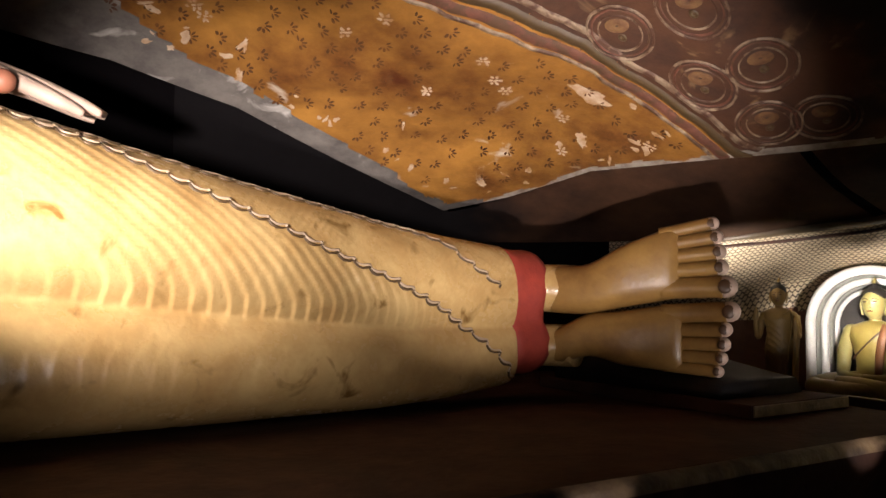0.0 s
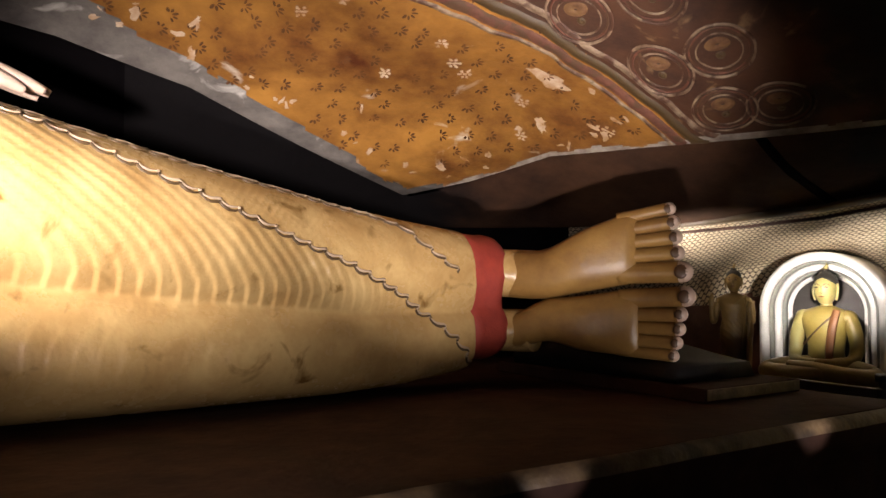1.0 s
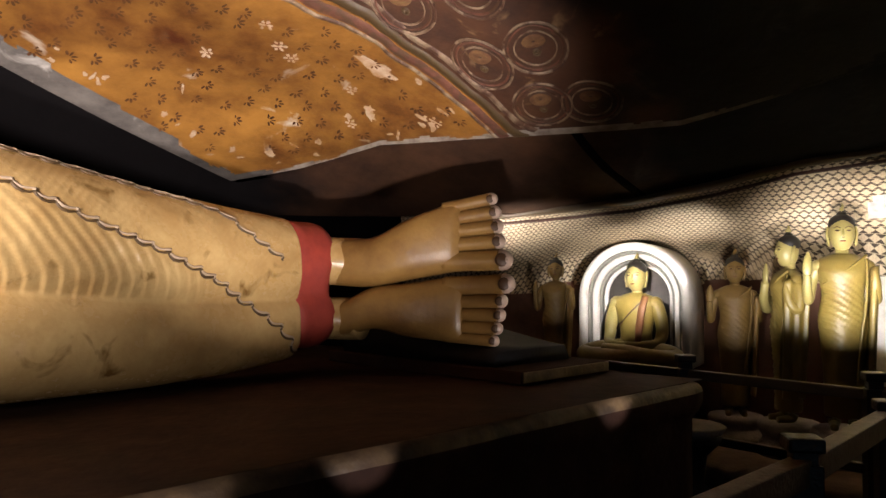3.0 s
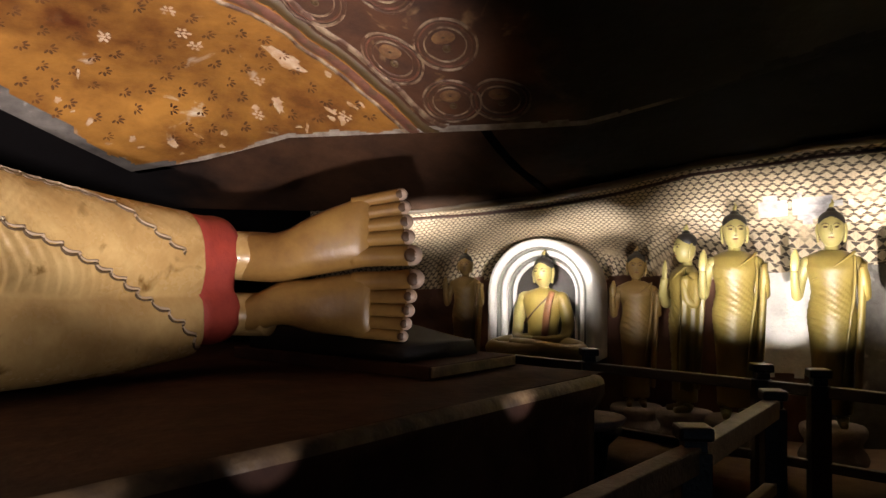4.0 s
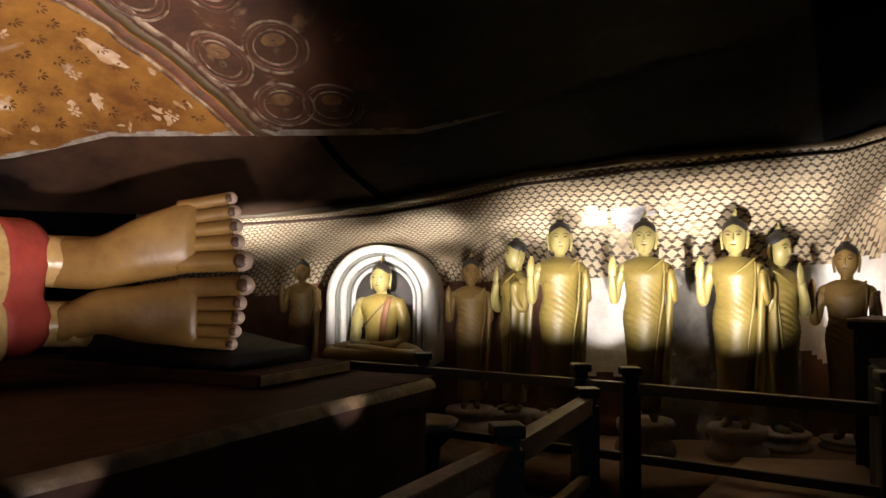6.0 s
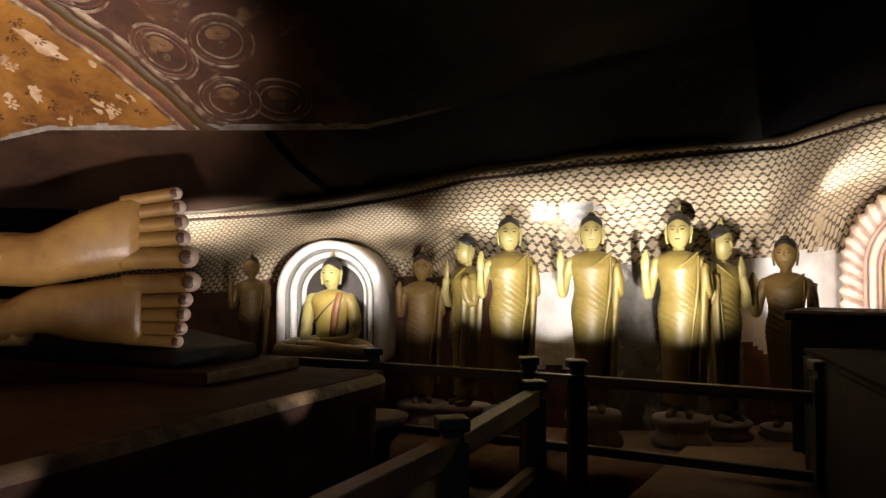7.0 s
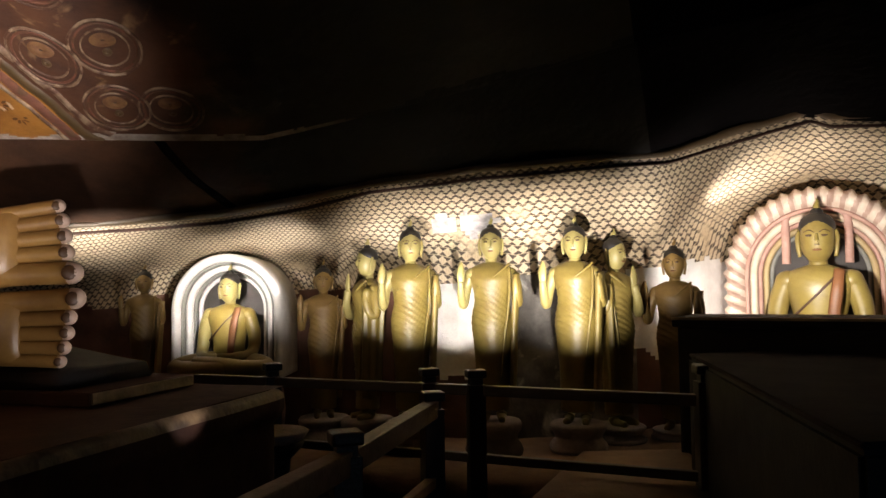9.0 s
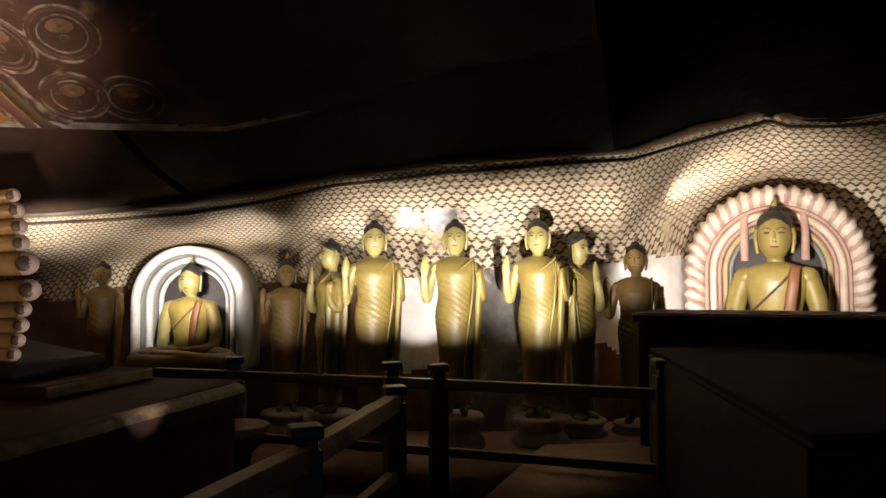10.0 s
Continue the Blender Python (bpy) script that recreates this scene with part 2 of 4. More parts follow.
def lattice_wall():
    """Cream plaster painted with rows of small dark triangles; u and v in metres."""
    m = bpy.data.materials.new("lattice_painted_plaster")
    m.use_nodes = True
    nt = m.node_tree
    b = nt.nodes["Principled BSDF"]
    b.inputs["Roughness"].default_value = 0.7

    def math_node(op, a, c=None):
        n = nt.nodes.new("ShaderNodeMath")
        n.operation = op
        for i, s in enumerate((a, c)):
            if s is None:
                continue
            if isinstance(s, (int, float)):
                n.inputs[i].default_value = s
            else:
                nt.links.new(s, n.inputs[i])
        return n.outputs[0]

    tc = nt.nodes.new("ShaderNodeTexCoord")
    wob = nt.nodes.new("ShaderNodeTexNoise")
    wob.inputs["Scale"].default_value = 3.0
    nt.links.new(tc.outputs["UV"], wob.inputs["Vector"])
    sep = nt.nodes.new("ShaderNodeSeparateXYZ")
    nt.links.new(tc.outputs["UV"], sep.inputs[0])
    x = math_node("DIVIDE", math_node("ADD", sep.outputs[0], math_node("MULTIPLY", wob.outputs["Fac"], 0.05)), 0.088)
    y = math_node("DIVIDE", math_node("ADD", sep.outputs[1], math_node("MULTIPLY", wob.outputs["Fac"], 0.04)), 0.092)
    row = math_node("FLOOR", y)
    fx = math_node("ABSOLUTE", math_node("SUBTRACT", math_node("FRACT", math_node("ADD", x, math_node("MULTIPLY", row, 0.5))), 0.5))
    fy = math_node("ABSOLUTE", math_node("SUBTRACT", math_node("FRACT", y), 0.5))
    tri = math_node("LESS_THAN", math_node("MULTIPLY", fx, 0.98), math_node("SUBTRACT", fy, 0.02))
    tri = math_node("MULTIPLY", tri, math_node("LESS_THAN", fy, 0.455))
    edge = math_node("GREATER_THAN", fy, 0.475)
    oval = math_node("SUBTRACT", 1.0, math_node("MULTIPLY", math_node("LESS_THAN", math_node("ABSOLUTE", math_node("SUBTRACT", math_node("ADD", fx, math_node("MULTIPLY", fy, 0.5)), 0.42)), 0.03), 0.2))
    n1 = nt.nodes.new("ShaderNodeTexNoise")
    n1.inputs["Scale"].default_value, n1.inputs["Detail"].default_value = 2.2, 9
    nt.links.new(tc.outputs["Object"], n1.inputs["Vector"])
    worn = nt.nodes.new("ShaderNodeMapRange")
    worn.inputs["From Min"].default_value, worn.inputs["From Max"].default_value = 0.74, 0.60
    nt.links.new(n1.outputs["Fac"], worn.inputs["Value"])
    base = nt.nodes.new("ShaderNodeMix")
    base.data_type = "RGBA"
    base.inputs[6].default_value, base.inputs[7].default_value = (0.72, 0.60, 0.42, 1), (0.44, 0.31, 0.18, 1)
    nt.links.new(n1.outputs["Fac"], base.inputs[0])
    m1 = nt.nodes.new("ShaderNodeMix")
    m1.data_type = "RGBA"
    m1.inputs[7].default_value = (0.03, 0.016, 0.011, 1)
    nt.links.new(base.outputs[2], m1.inputs[6])
    nt.links.new(math_node("MULTIPLY", math_node("MAXIMUM", tri, math_node("MULTIPLY", edge, 0.35)), math_node("MULTIPLY", worn.outputs[0], 0.93)), m1.inputs[0])
    m2 = nt.nodes.new("ShaderNodeMix")
    m2.data_type, m2.blend_type = "RGBA", "MULTIPLY"
    m2.inputs[0].default_value = 1
    nt.links.new(m1.outputs[2], m2.inputs[6])
    nt.links.new(oval, m2.inputs[7])
    nt.links.new(m2.outputs[2], b.inputs["Base Color"])
    bp = nt.nodes.new("ShaderNodeBump")
    bp.inputs["Strength"].default_value, bp.inputs["Distance"].default_value = 0.4, 0.03
    n3 = nt.nodes.new("ShaderNodeTexNoise")
    n3.inputs["Scale"].default_value, n3.inputs["Detail"].default_value = 7, 8
    nt.links.new(tc.outputs["Object"], n3.inputs["Vector"])
    nt.links.new(n3.outputs["Fac"], bp.inputs["Height"])
    nt.links.new(bp.outputs[0], b.inputs["Normal"])
    return m


PAINT = painted_ceiling()
LATTICE = lattice_wall()
MEDAL_BG = mat("dark_red_painted_rock", (0.105, 0.045, 0.022), 0.55, colour2=(0.045, 0.02, 0.012), scale=2.6, bump=0.35, bump_scale=12, stain=(0.42, 0.27, 0.13), stain_scale=3, stain_cut=(0.6, 0.72))
GREY_ROCK = mat("bare_grey_rock", (0.20, 0.18, 0.155), 0.85, colour2=(0.07, 0.06, 0.055), scale=3, bump=0.9, bump_scale=7, stain=(0.5, 0.47, 0.42), stain_scale=4, stain_cut=(0.6, 0.72))
RIM = mat("pale_broken_plaster", (0.45, 0.40, 0.33), 0.85, colour2=(0.16, 0.12, 0.09), scale=6, bump=0.8, bump_scale=14)
# Near-black colour holds rock outside the floods dark; shade put into the material.
DARK_ROCK = mat("near_black_rock", (0.005, 0.004, 0.0045), 1.0, spec=0.03, colour2=(0.003, 0.0025, 0.003), scale=2, bump=0.6, bump_scale=8)
BROWN_ROCK = mat("brown_painted_rock", (0.09, 0.042, 0.021), 0.8, spec=0.2, colour2=(0.03, 0.016, 0.011), scale=1.4, bump=0.5, bump_scale=8)
BARE = mat("bare_flaked_plaster", (0.62, 0.58, 0.55), 0.75, colour2=(0.24, 0.22, 0.22), scale=7, bump=0.5, bump_scale=12)
LOW_WALL = mat("red_brown_low_wall", (0.17, 0.07, 0.04), 0.8, colour2=(0.08, 0.04, 0.03), scale=2, bump=0.5, bump_scale=6)


def fade_dark(m, way, start, end):
    """Lamplight's falloff put into rock colour: blackens past a plan line, with ragged edge."""
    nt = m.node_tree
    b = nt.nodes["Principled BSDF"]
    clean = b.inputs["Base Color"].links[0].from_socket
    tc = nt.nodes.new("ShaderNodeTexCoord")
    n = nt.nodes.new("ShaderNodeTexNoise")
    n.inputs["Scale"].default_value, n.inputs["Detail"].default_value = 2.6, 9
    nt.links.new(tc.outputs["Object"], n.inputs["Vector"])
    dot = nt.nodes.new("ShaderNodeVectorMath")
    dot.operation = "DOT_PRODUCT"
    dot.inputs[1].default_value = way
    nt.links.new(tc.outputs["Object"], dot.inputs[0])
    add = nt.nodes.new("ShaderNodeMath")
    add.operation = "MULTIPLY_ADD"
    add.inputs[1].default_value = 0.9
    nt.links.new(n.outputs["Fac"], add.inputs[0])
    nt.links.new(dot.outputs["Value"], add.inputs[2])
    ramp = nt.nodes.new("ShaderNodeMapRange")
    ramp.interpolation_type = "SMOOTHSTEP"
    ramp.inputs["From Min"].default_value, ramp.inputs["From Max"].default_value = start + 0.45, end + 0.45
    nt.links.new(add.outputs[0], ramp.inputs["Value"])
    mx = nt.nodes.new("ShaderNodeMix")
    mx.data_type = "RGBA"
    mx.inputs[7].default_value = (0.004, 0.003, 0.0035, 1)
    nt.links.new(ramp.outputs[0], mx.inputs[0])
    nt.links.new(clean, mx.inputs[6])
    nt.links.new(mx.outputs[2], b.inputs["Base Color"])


# Rock beyond the lamps' reach is darkened in its own materials.
fade_dark(MEDAL_BG, (0.673, -0.739, 0), -1.75, -1.2)
fade_dark(RIM, (0.673, -0.739, 0), -1.3, -0.6)
fade_dark(BROWN_ROCK, (0.866, -0.5, 0), -0.3, 0.4)
fade_dark(BROWN_ROCK, (-0.996, 0.087, 0), -0.5, 0.4)
BORDER_A, BORDER_B = ceil_hit(21.4, 10.3), ceil_hit(2.7, 21.8)


def border_side(p):
    d = BORDER_B - BORDER_A
    return ((p.x - BORDER_A.x) * d.y - (p.y - BORDER_A.y) * d.x) / math.hypot(d.x, d.y)


def build_ceiling():
    bm = bmesh.new()
    azs = [-180 + 4 * i for i in range(30)] + [-60 + 2 * i for i in range(14)] + [-32 + 0.25 * i for i in range(272)] + [36 + 1.5 * i for i in range(36)] + [90 + 4 * i for i in range(23)]
    ks = [0.02] + [0.1 + 0.9 * (1 - (1 - i / 58) ** 1.9) for i in range(59)]
    rows = []
    for az in azs:
        rl = lip(az)[0]
        col = [polar(az, rl * k, ceil_z(az, rl * k)) for k in ks]
        rt = wall_r(az, wall_top(az)) + 0.25
        for i in range(1, 25):
            k = (i / 24) ** 1.4
            r = rl + 0.012 + (rt - rl) * k
            col.append(polar(az, r, ceil_z(az, r)))
        rows.append([bm.verts.new(p) for p in col])
    nk = len(ks)
    for i in range(len(rows)):
        a, b = rows[i], rows[(i + 1) % len(rows)]
        az = azs[i]
        for j in range(len(a) - 1):
            f = bm.faces.new((a[j], a[j + 1], b[j + 1], b[j]))
            c = f.calc_center_median()
            rl = lip(az)[0]
            r = math.hypot(c.x, c.y)
            wob = 0.10 * fbm(c.x, c.y, 3, 2.2)
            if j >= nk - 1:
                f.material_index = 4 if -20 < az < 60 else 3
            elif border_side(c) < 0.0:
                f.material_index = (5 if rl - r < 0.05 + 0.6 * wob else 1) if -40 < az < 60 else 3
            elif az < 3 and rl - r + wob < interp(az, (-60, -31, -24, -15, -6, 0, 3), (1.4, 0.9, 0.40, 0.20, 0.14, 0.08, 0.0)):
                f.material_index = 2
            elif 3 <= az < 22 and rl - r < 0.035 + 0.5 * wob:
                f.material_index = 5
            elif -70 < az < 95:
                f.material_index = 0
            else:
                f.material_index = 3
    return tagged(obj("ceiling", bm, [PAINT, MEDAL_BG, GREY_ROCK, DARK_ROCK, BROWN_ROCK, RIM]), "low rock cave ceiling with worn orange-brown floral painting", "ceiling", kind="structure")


def wall_rough(az, r, z):
    p = polar(az, r)
    return 0.06 * fbm(p.x, p.y, z, 0.9) + 0.025 * fbm(p.x, p.y, z, 3.0)


def fine(az):
    """How much smaller the painted lattice runs than at its widest."""
    return interp(az, (0, 33, 40, 48, 90), (0.54, 0.54, 0.75, 1.0, 1.0))


def build_wall():
    bm = bmesh.new()
    uv = bm.loops.layers.uv.new("UVMap")
    azs = [-180 + 3 * i for i in range(60)] + [0.3 * i for i in range(300)] + [90 + 3 * i for i in range(30)]
    nz = 64
    rows, arc = [], 0.0
    last = None
    for az in azs:
        zt = wall_top(az) + 0.02
        col = []
        for j in range(nz + 1):
            z = zt * j / nz
            r = wall_r(az, z)
            r += wall_rough(az, r, z)
            col.append(polar(az, r, z))
        if last:
            arc += (col[-8].xy - last.xy).length / fine(az)
        last = col[-8]
        rise = [0.0]
        for p, q in zip(col[::-1], col[::-1][1:]):
            rise.append(rise[-1] - (p - q).length / fine(az))
        rows.append((arc, [bm.verts.new(p) for p in col], az, rise[::-1]))
    for i in range(len(rows)):
        (ua, a, az, va), (ub, b, _, vb) = rows[i], rows[(i + 1) % len(rows)]
        for j in range(nz):
            f = bm.faces.new((a[j], b[j], b[j + 1], a[j + 1]))
            for lp, (uu, vv) in zip(f.loops, ((ua, va[j]), (ub, vb[j]), (ub, vb[j + 1]), (ua, va[j + 1]))):
                lp[uv].uv = (uu, vv)
            z = f.calc_center_median().z
            lim = interp(az, (0, 18, 30, 38, 50, 57, 62, 66, 90), (1.2, 1.4, 1.45, 1.5, 1.6, 1.65, 1.75, 1.7, 1.6))
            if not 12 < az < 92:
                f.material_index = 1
            elif ((az - 46.2) / 2.3) ** 2 + ((z - 2.06) / 0.10) ** 2 < 1 + 1.6 * fbm(az * 0.6, z * 5, 9, 1):
                f.material_index = 5
            elif z > lim + 0.10 * fbm(az * 0.3, z * 2, 4, 1):
                f.material_index = 0
            # Whitewash kept only where floods hit; shade between is painted as grey rock.
            elif (43.3 < az < 47.6 or 57.5 < az < 65) and z > 0.80 + 0.2 * fbm(az * 0.35, z, 0, 1):
                f.material_index = 3
            else:
                f.material_index = 4 if 47 < az < 58 else 2
    return tagged(obj("wall_back", bm, [LATTICE, DARK_ROCK, LOW_WALL, WHITEP, GREY_ROCK, BARE]), "curved cave wall painted with cream and dark triangle lattice", "wall", kind="structure")


def build_floor():
    bm = bmesh.new()
    bmesh.ops.create_grid(bm, x_segments=90, y_segments=90, size=12)
    for v in bm.verts:
        v.co.z = 0.012 * fbm(v.co.x, v.co.y, 0, 1.2)
    return tagged(obj("floor", bm, FLOORM), "dark worn stone cave floor", "floor", kind="structure")


build_ceiling()
build_wall()
build_floor()


# painted border cord along the ceiling, and the rings painted beside it
def ceiling_line(name, shift, width, proud, material, label, n=70):
    bm = bmesh.new()
    d = (BORDER_B - BORDER_A)
    side = Vector((d.y, -d.x, 0)).normalized()
    rows = []
    for i in range(n + 1):
        p = BORDER_A + d * (-0.04 + 1.35 * i / n) + side * (shift + 0.03 * fbm(i * 0.13, shift, 0, 1))
        row = []
        for o, h in ((-1, -0.004), (-0.7, proud), (0.7, proud), (1, -0.004)):
            q = p + side * (o * width / 2)
            az, r = math.degrees(math.atan2(q.x, q.y)), math.hypot(q.x, q.y)
            row.append(Vector((q.x, q.y, ceil_z(az, r) - h)))
        rows.append(row)
    loft(bm, rows, caps=False, closed=False)
    return tagged(obj(name, bm, material), label, "border", kind="structure")


CREAM_LINE = mat("faded_cream_line", (0.38, 0.28, 0.18), 0.6, colour2=(0.13, 0.07, 0.04), scale=7, stain=(0.09, 0.04, 0.022), stain_scale=8, stain_cut=(0.46, 0.58))
ROSE_LINE = mat("faded_rose_line", (0.19, 0.075, 0.045), 0.7, colour2=(0.09, 0.035, 0.02), scale=7, stain=(0.10, 0.05, 0.025), stain_scale=9, stain_cut=(0.48, 0.6))
ROSE_DARK = mat("dark_rose_line", (0.10, 0.045, 0.03), 0.7, colour2=(0.05, 0.025, 0.02), scale=7)
ceiling_line("trim_dark_line", 0.0, 0.075, 0.014, HEM, "dark painted border line on the ceiling")
ceiling_line("trim_rose_line", 0.10, 0.09, 0.008, ROSE_LINE, "faded rose border band on the ceiling")
ceiling_line("trim_pale_line", 0.165, 0.03, 0.01, CREAM_LINE, "faded pale border line on the ceiling")
ceiling_line("trim_outer_line", -0.09, 0.05, 0.008, CREAM_LINE, "faded pale border line on the ceiling")


MEDAL_OCHRE = mat("faded_ochre_paint", (0.22, 0.12, 0.045), 0.75, colour2=(0.12, 0.05, 0.025), scale=14)


# Copies whose colour dims out with the rock, as lamplight would.
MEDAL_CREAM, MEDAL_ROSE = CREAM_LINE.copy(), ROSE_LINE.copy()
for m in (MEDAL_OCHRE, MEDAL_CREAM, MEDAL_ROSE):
    fade_dark(m, (0.673, -0.739, 0), -1.75, -1.2)


def medallion(az, el, rad):
    """Concentric painted rings round a plain seated shape."""
    c = ceil_hit(az, el)

    def put(x, y, h=0.006):
        q = Vector((c.x + x, c.y + y, 0))
        a, r = math.degrees(math.atan2(q.x, q.y)), math.hypot(q.x, q.y)
        return Vector((q.x, q.y, ceil_z(a, r) - h))
    th = radians(-35)
    ca, sa = math.cos(th), math.sin(th)

    def ring(bm, r0, r1, h, squash=1.0, dy=0.0):
        rows = []
        for r, hh in ((r0, 0.0), (r0 + 0.1 * (r1 - r0), h), (r1 - 0.1 * (r1 - r0), h), (r1, 0.0)):
            rows.append([put(r * math.cos(TAU * k / 40) * ca - (r * math.sin(TAU * k / 40) * squash + dy) * sa,
                             r * math.cos(TAU * k / 40) * sa + (r * math.sin(TAU * k / 40) * squash + dy) * ca, hh + 0.003) for k in range(40)])
        loft(bm, rows, caps=False)
    root = tagged(new("painted_medallion"), "faded painted ring medallion on the rock ceiling", "painting", "ceiling medallions")
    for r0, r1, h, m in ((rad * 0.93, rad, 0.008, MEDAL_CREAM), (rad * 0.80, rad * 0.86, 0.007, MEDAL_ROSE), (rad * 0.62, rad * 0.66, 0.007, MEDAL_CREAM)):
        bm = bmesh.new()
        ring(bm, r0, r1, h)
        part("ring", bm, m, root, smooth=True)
    bm = bmesh.new()
    ring(bm, 0.01, rad * 0.36, 0.006, 0.7, -rad * 0.25)
    part("body_shape", bm, MEDAL_OCHRE, root, smooth=True)
    bm = bmesh.new()
    ring(bm, 0.005, rad * 0.13, 0.006, 1.0, rad * 0.18)
    part("head_shape", bm, HEM, root, smooth=True)


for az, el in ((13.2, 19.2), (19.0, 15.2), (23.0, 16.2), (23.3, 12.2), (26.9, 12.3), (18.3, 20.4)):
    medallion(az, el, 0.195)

# sprigs and rosettes painted on the orange ceiling
SPRIG = mat("dark_sprig_paint", (0.075, 0.03, 0.011), 0.6, colour2=(0.17, 0.07, 0.02), scale=5)
ROSETTE = mat("pale_rosette_paint", (0.58, 0.44, 0.30), 0.75, colour2=(0.36, 0.18, 0.06), scale=9)


def ceiling_patch(bm, c, ang, lx, ly, h=0.004, seg=9, rag=0.0):
    ring = []
    for k in range(seg):
        t = TAU * k / seg
        rr = 1 + rag * random.uniform(-1, 1)
        x, y = math.cos(t) * lx * rr, math.sin(t) * ly * rr
        qx, qy = c[0] + x * math.cos(ang) - y * math.sin(ang), c[1] + x * math.sin(ang) + y * math.cos(ang)
        ring.append(bm.verts.new((qx, qy, ceil_z(math.degrees(math.atan2(qx, qy)), math.hypot(qx, qy)) - h)))
    bm.faces.new(ring[::-1])


rng = random.Random(7)
bm_s, bm_r = bmesh.new(), bmesh.new()
for i in range(-9, 24):
    for j in range(0, 16):
        az, el = -24 + 2.05 * i + (j % 2) * 1.0 + rng.uniform(-0.35, 0.35), 9 + 1.05 * j + rng.uniform(-0.2, 0.2)
        if not (-26 < az < 21 and el < 23):
            continue
        lo = interp(az, LIP_AZ, LIP_EL)
        c = ceil_hit(az, max(el, lo + 0.1))
        if el < lo + interp(az, (-26, -10, 0, 20), (3.4, 1.6, 0.9, 0.7)) or border_side(c) < 0.26:
            continue
        pick = rng.random()
        if pick < 0.78:
            a0 = rng.uniform(-0.5, 0.5) + 0.4
            for m in range(5):
                a = a0 + (m - 2) * 0.75
                r = 0.036
                ceiling_patch(bm_s, (c.x + math.cos(a) * r, c.y + math.sin(a) * r), a, rng.uniform(0.014, 0.024), rng.uniform(0.006, 0.011))
        elif pick < 0.88:
            for m in range(7):
                a = m * TAU / 6
                r = 0.034 if m < 6 else 0
                ceiling_patch(bm_r, (c.x + math.cos(a) * r + rng.uniform(-0.01, 0.01), c.y + math.sin(a) * r), a, rng.uniform(0.012, 0.022), 0.011, 0.005, 8, 0.3)
for i in range(46):
    az = rng.uniform(-23, 20)
    c = ceil_hit(az, interp(az, LIP_AZ, LIP_EL) + abs(rng.gauss(0, 1.3)) + 0.5 + (1.5 if az < -3 else 0))
    if border_side(c) > 0.22:
        ceiling_patch(bm_r, c, rng.uniform(0, 3), rng.uniform(0.015, 0.055), rng.uniform(0.008, 0.03), 0.0045, 11, 0.45)
c = ceil_hit(11.0, 14.9)
ceiling_patch(bm_r, c, 0.4, 0.13, 0.06, 0.004, 17, 0.35)
tagged(obj("painted_sprigs", bm_s, SPRIG), "dark painted leaf sprigs scattered over the ceiling", "painting", kind="stuff")
tagged(obj("painted_rosettes", bm_r, ROSETTE), "pale painted rosettes and flaked patches on the ceiling", "painting", kind="stuff")

# dark painted band that runs down the rear rock to the wall, and the wall's top border
bm = bmesh.new()
rows = []
for i in range(25):
    k = i / 24
    az = 25.0 + 5.0 * k
    rl = lip(az)[0]
    rt = wall_r(az, wall_top(az))
    r = rl + 0.1 + (rt - rl - 0.12) * k
    rows.append([polar(az + o, r, ceil_z(az + o, r) - 0.012 + (0.01 if abs(o) > 0.3 else 0)) for o in (-0.4, -0.25, 0.25, 0.4)])
loft(bm, rows, caps=False, closed=False)
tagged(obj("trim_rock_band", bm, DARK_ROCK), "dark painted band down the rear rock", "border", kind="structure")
for nm, dz0, dz1, m, lab in (("trim_wall_dark", 0.03, -0.012, HEM, "dark line along the top of the painted wall"), ("trim_wall_red", -0.040, -0.058, ROSE_DARK, "red-brown line along the top of the painted wall")):
    bm = bmesh.new()
    rows = []
    for i in range(220):
        az = 14 + 74 * i / 219
        zt = wall_top(az)
        row = []
        for dz, off in ((dz0, 0.0), (dz0 - 0.006, 0.02), (dz1 + 0.006, 0.02), (dz1, 0.0)):
            z = zt + dz
            r = wall_r(az, z)
            r += wall_rough(az, r, z)
            row.append(polar(az, r - off - 0.004, z - off * 0.7))
        rows.append(row)
    loft(bm, rows, caps=False, closed=False)
    tagged(obj(nm, bm, m), lab, "border", kind="structure")

# ---- plinth of the reclining statue ----
PROF = ((0.0, 0.0), (0.0, 0.62), (-0.03, 0.66), (-0.05, 0.72), (-0.05, 0.785), (-0.044, 0.815), (-0.026, 0.838), (0.0, PL_Z))


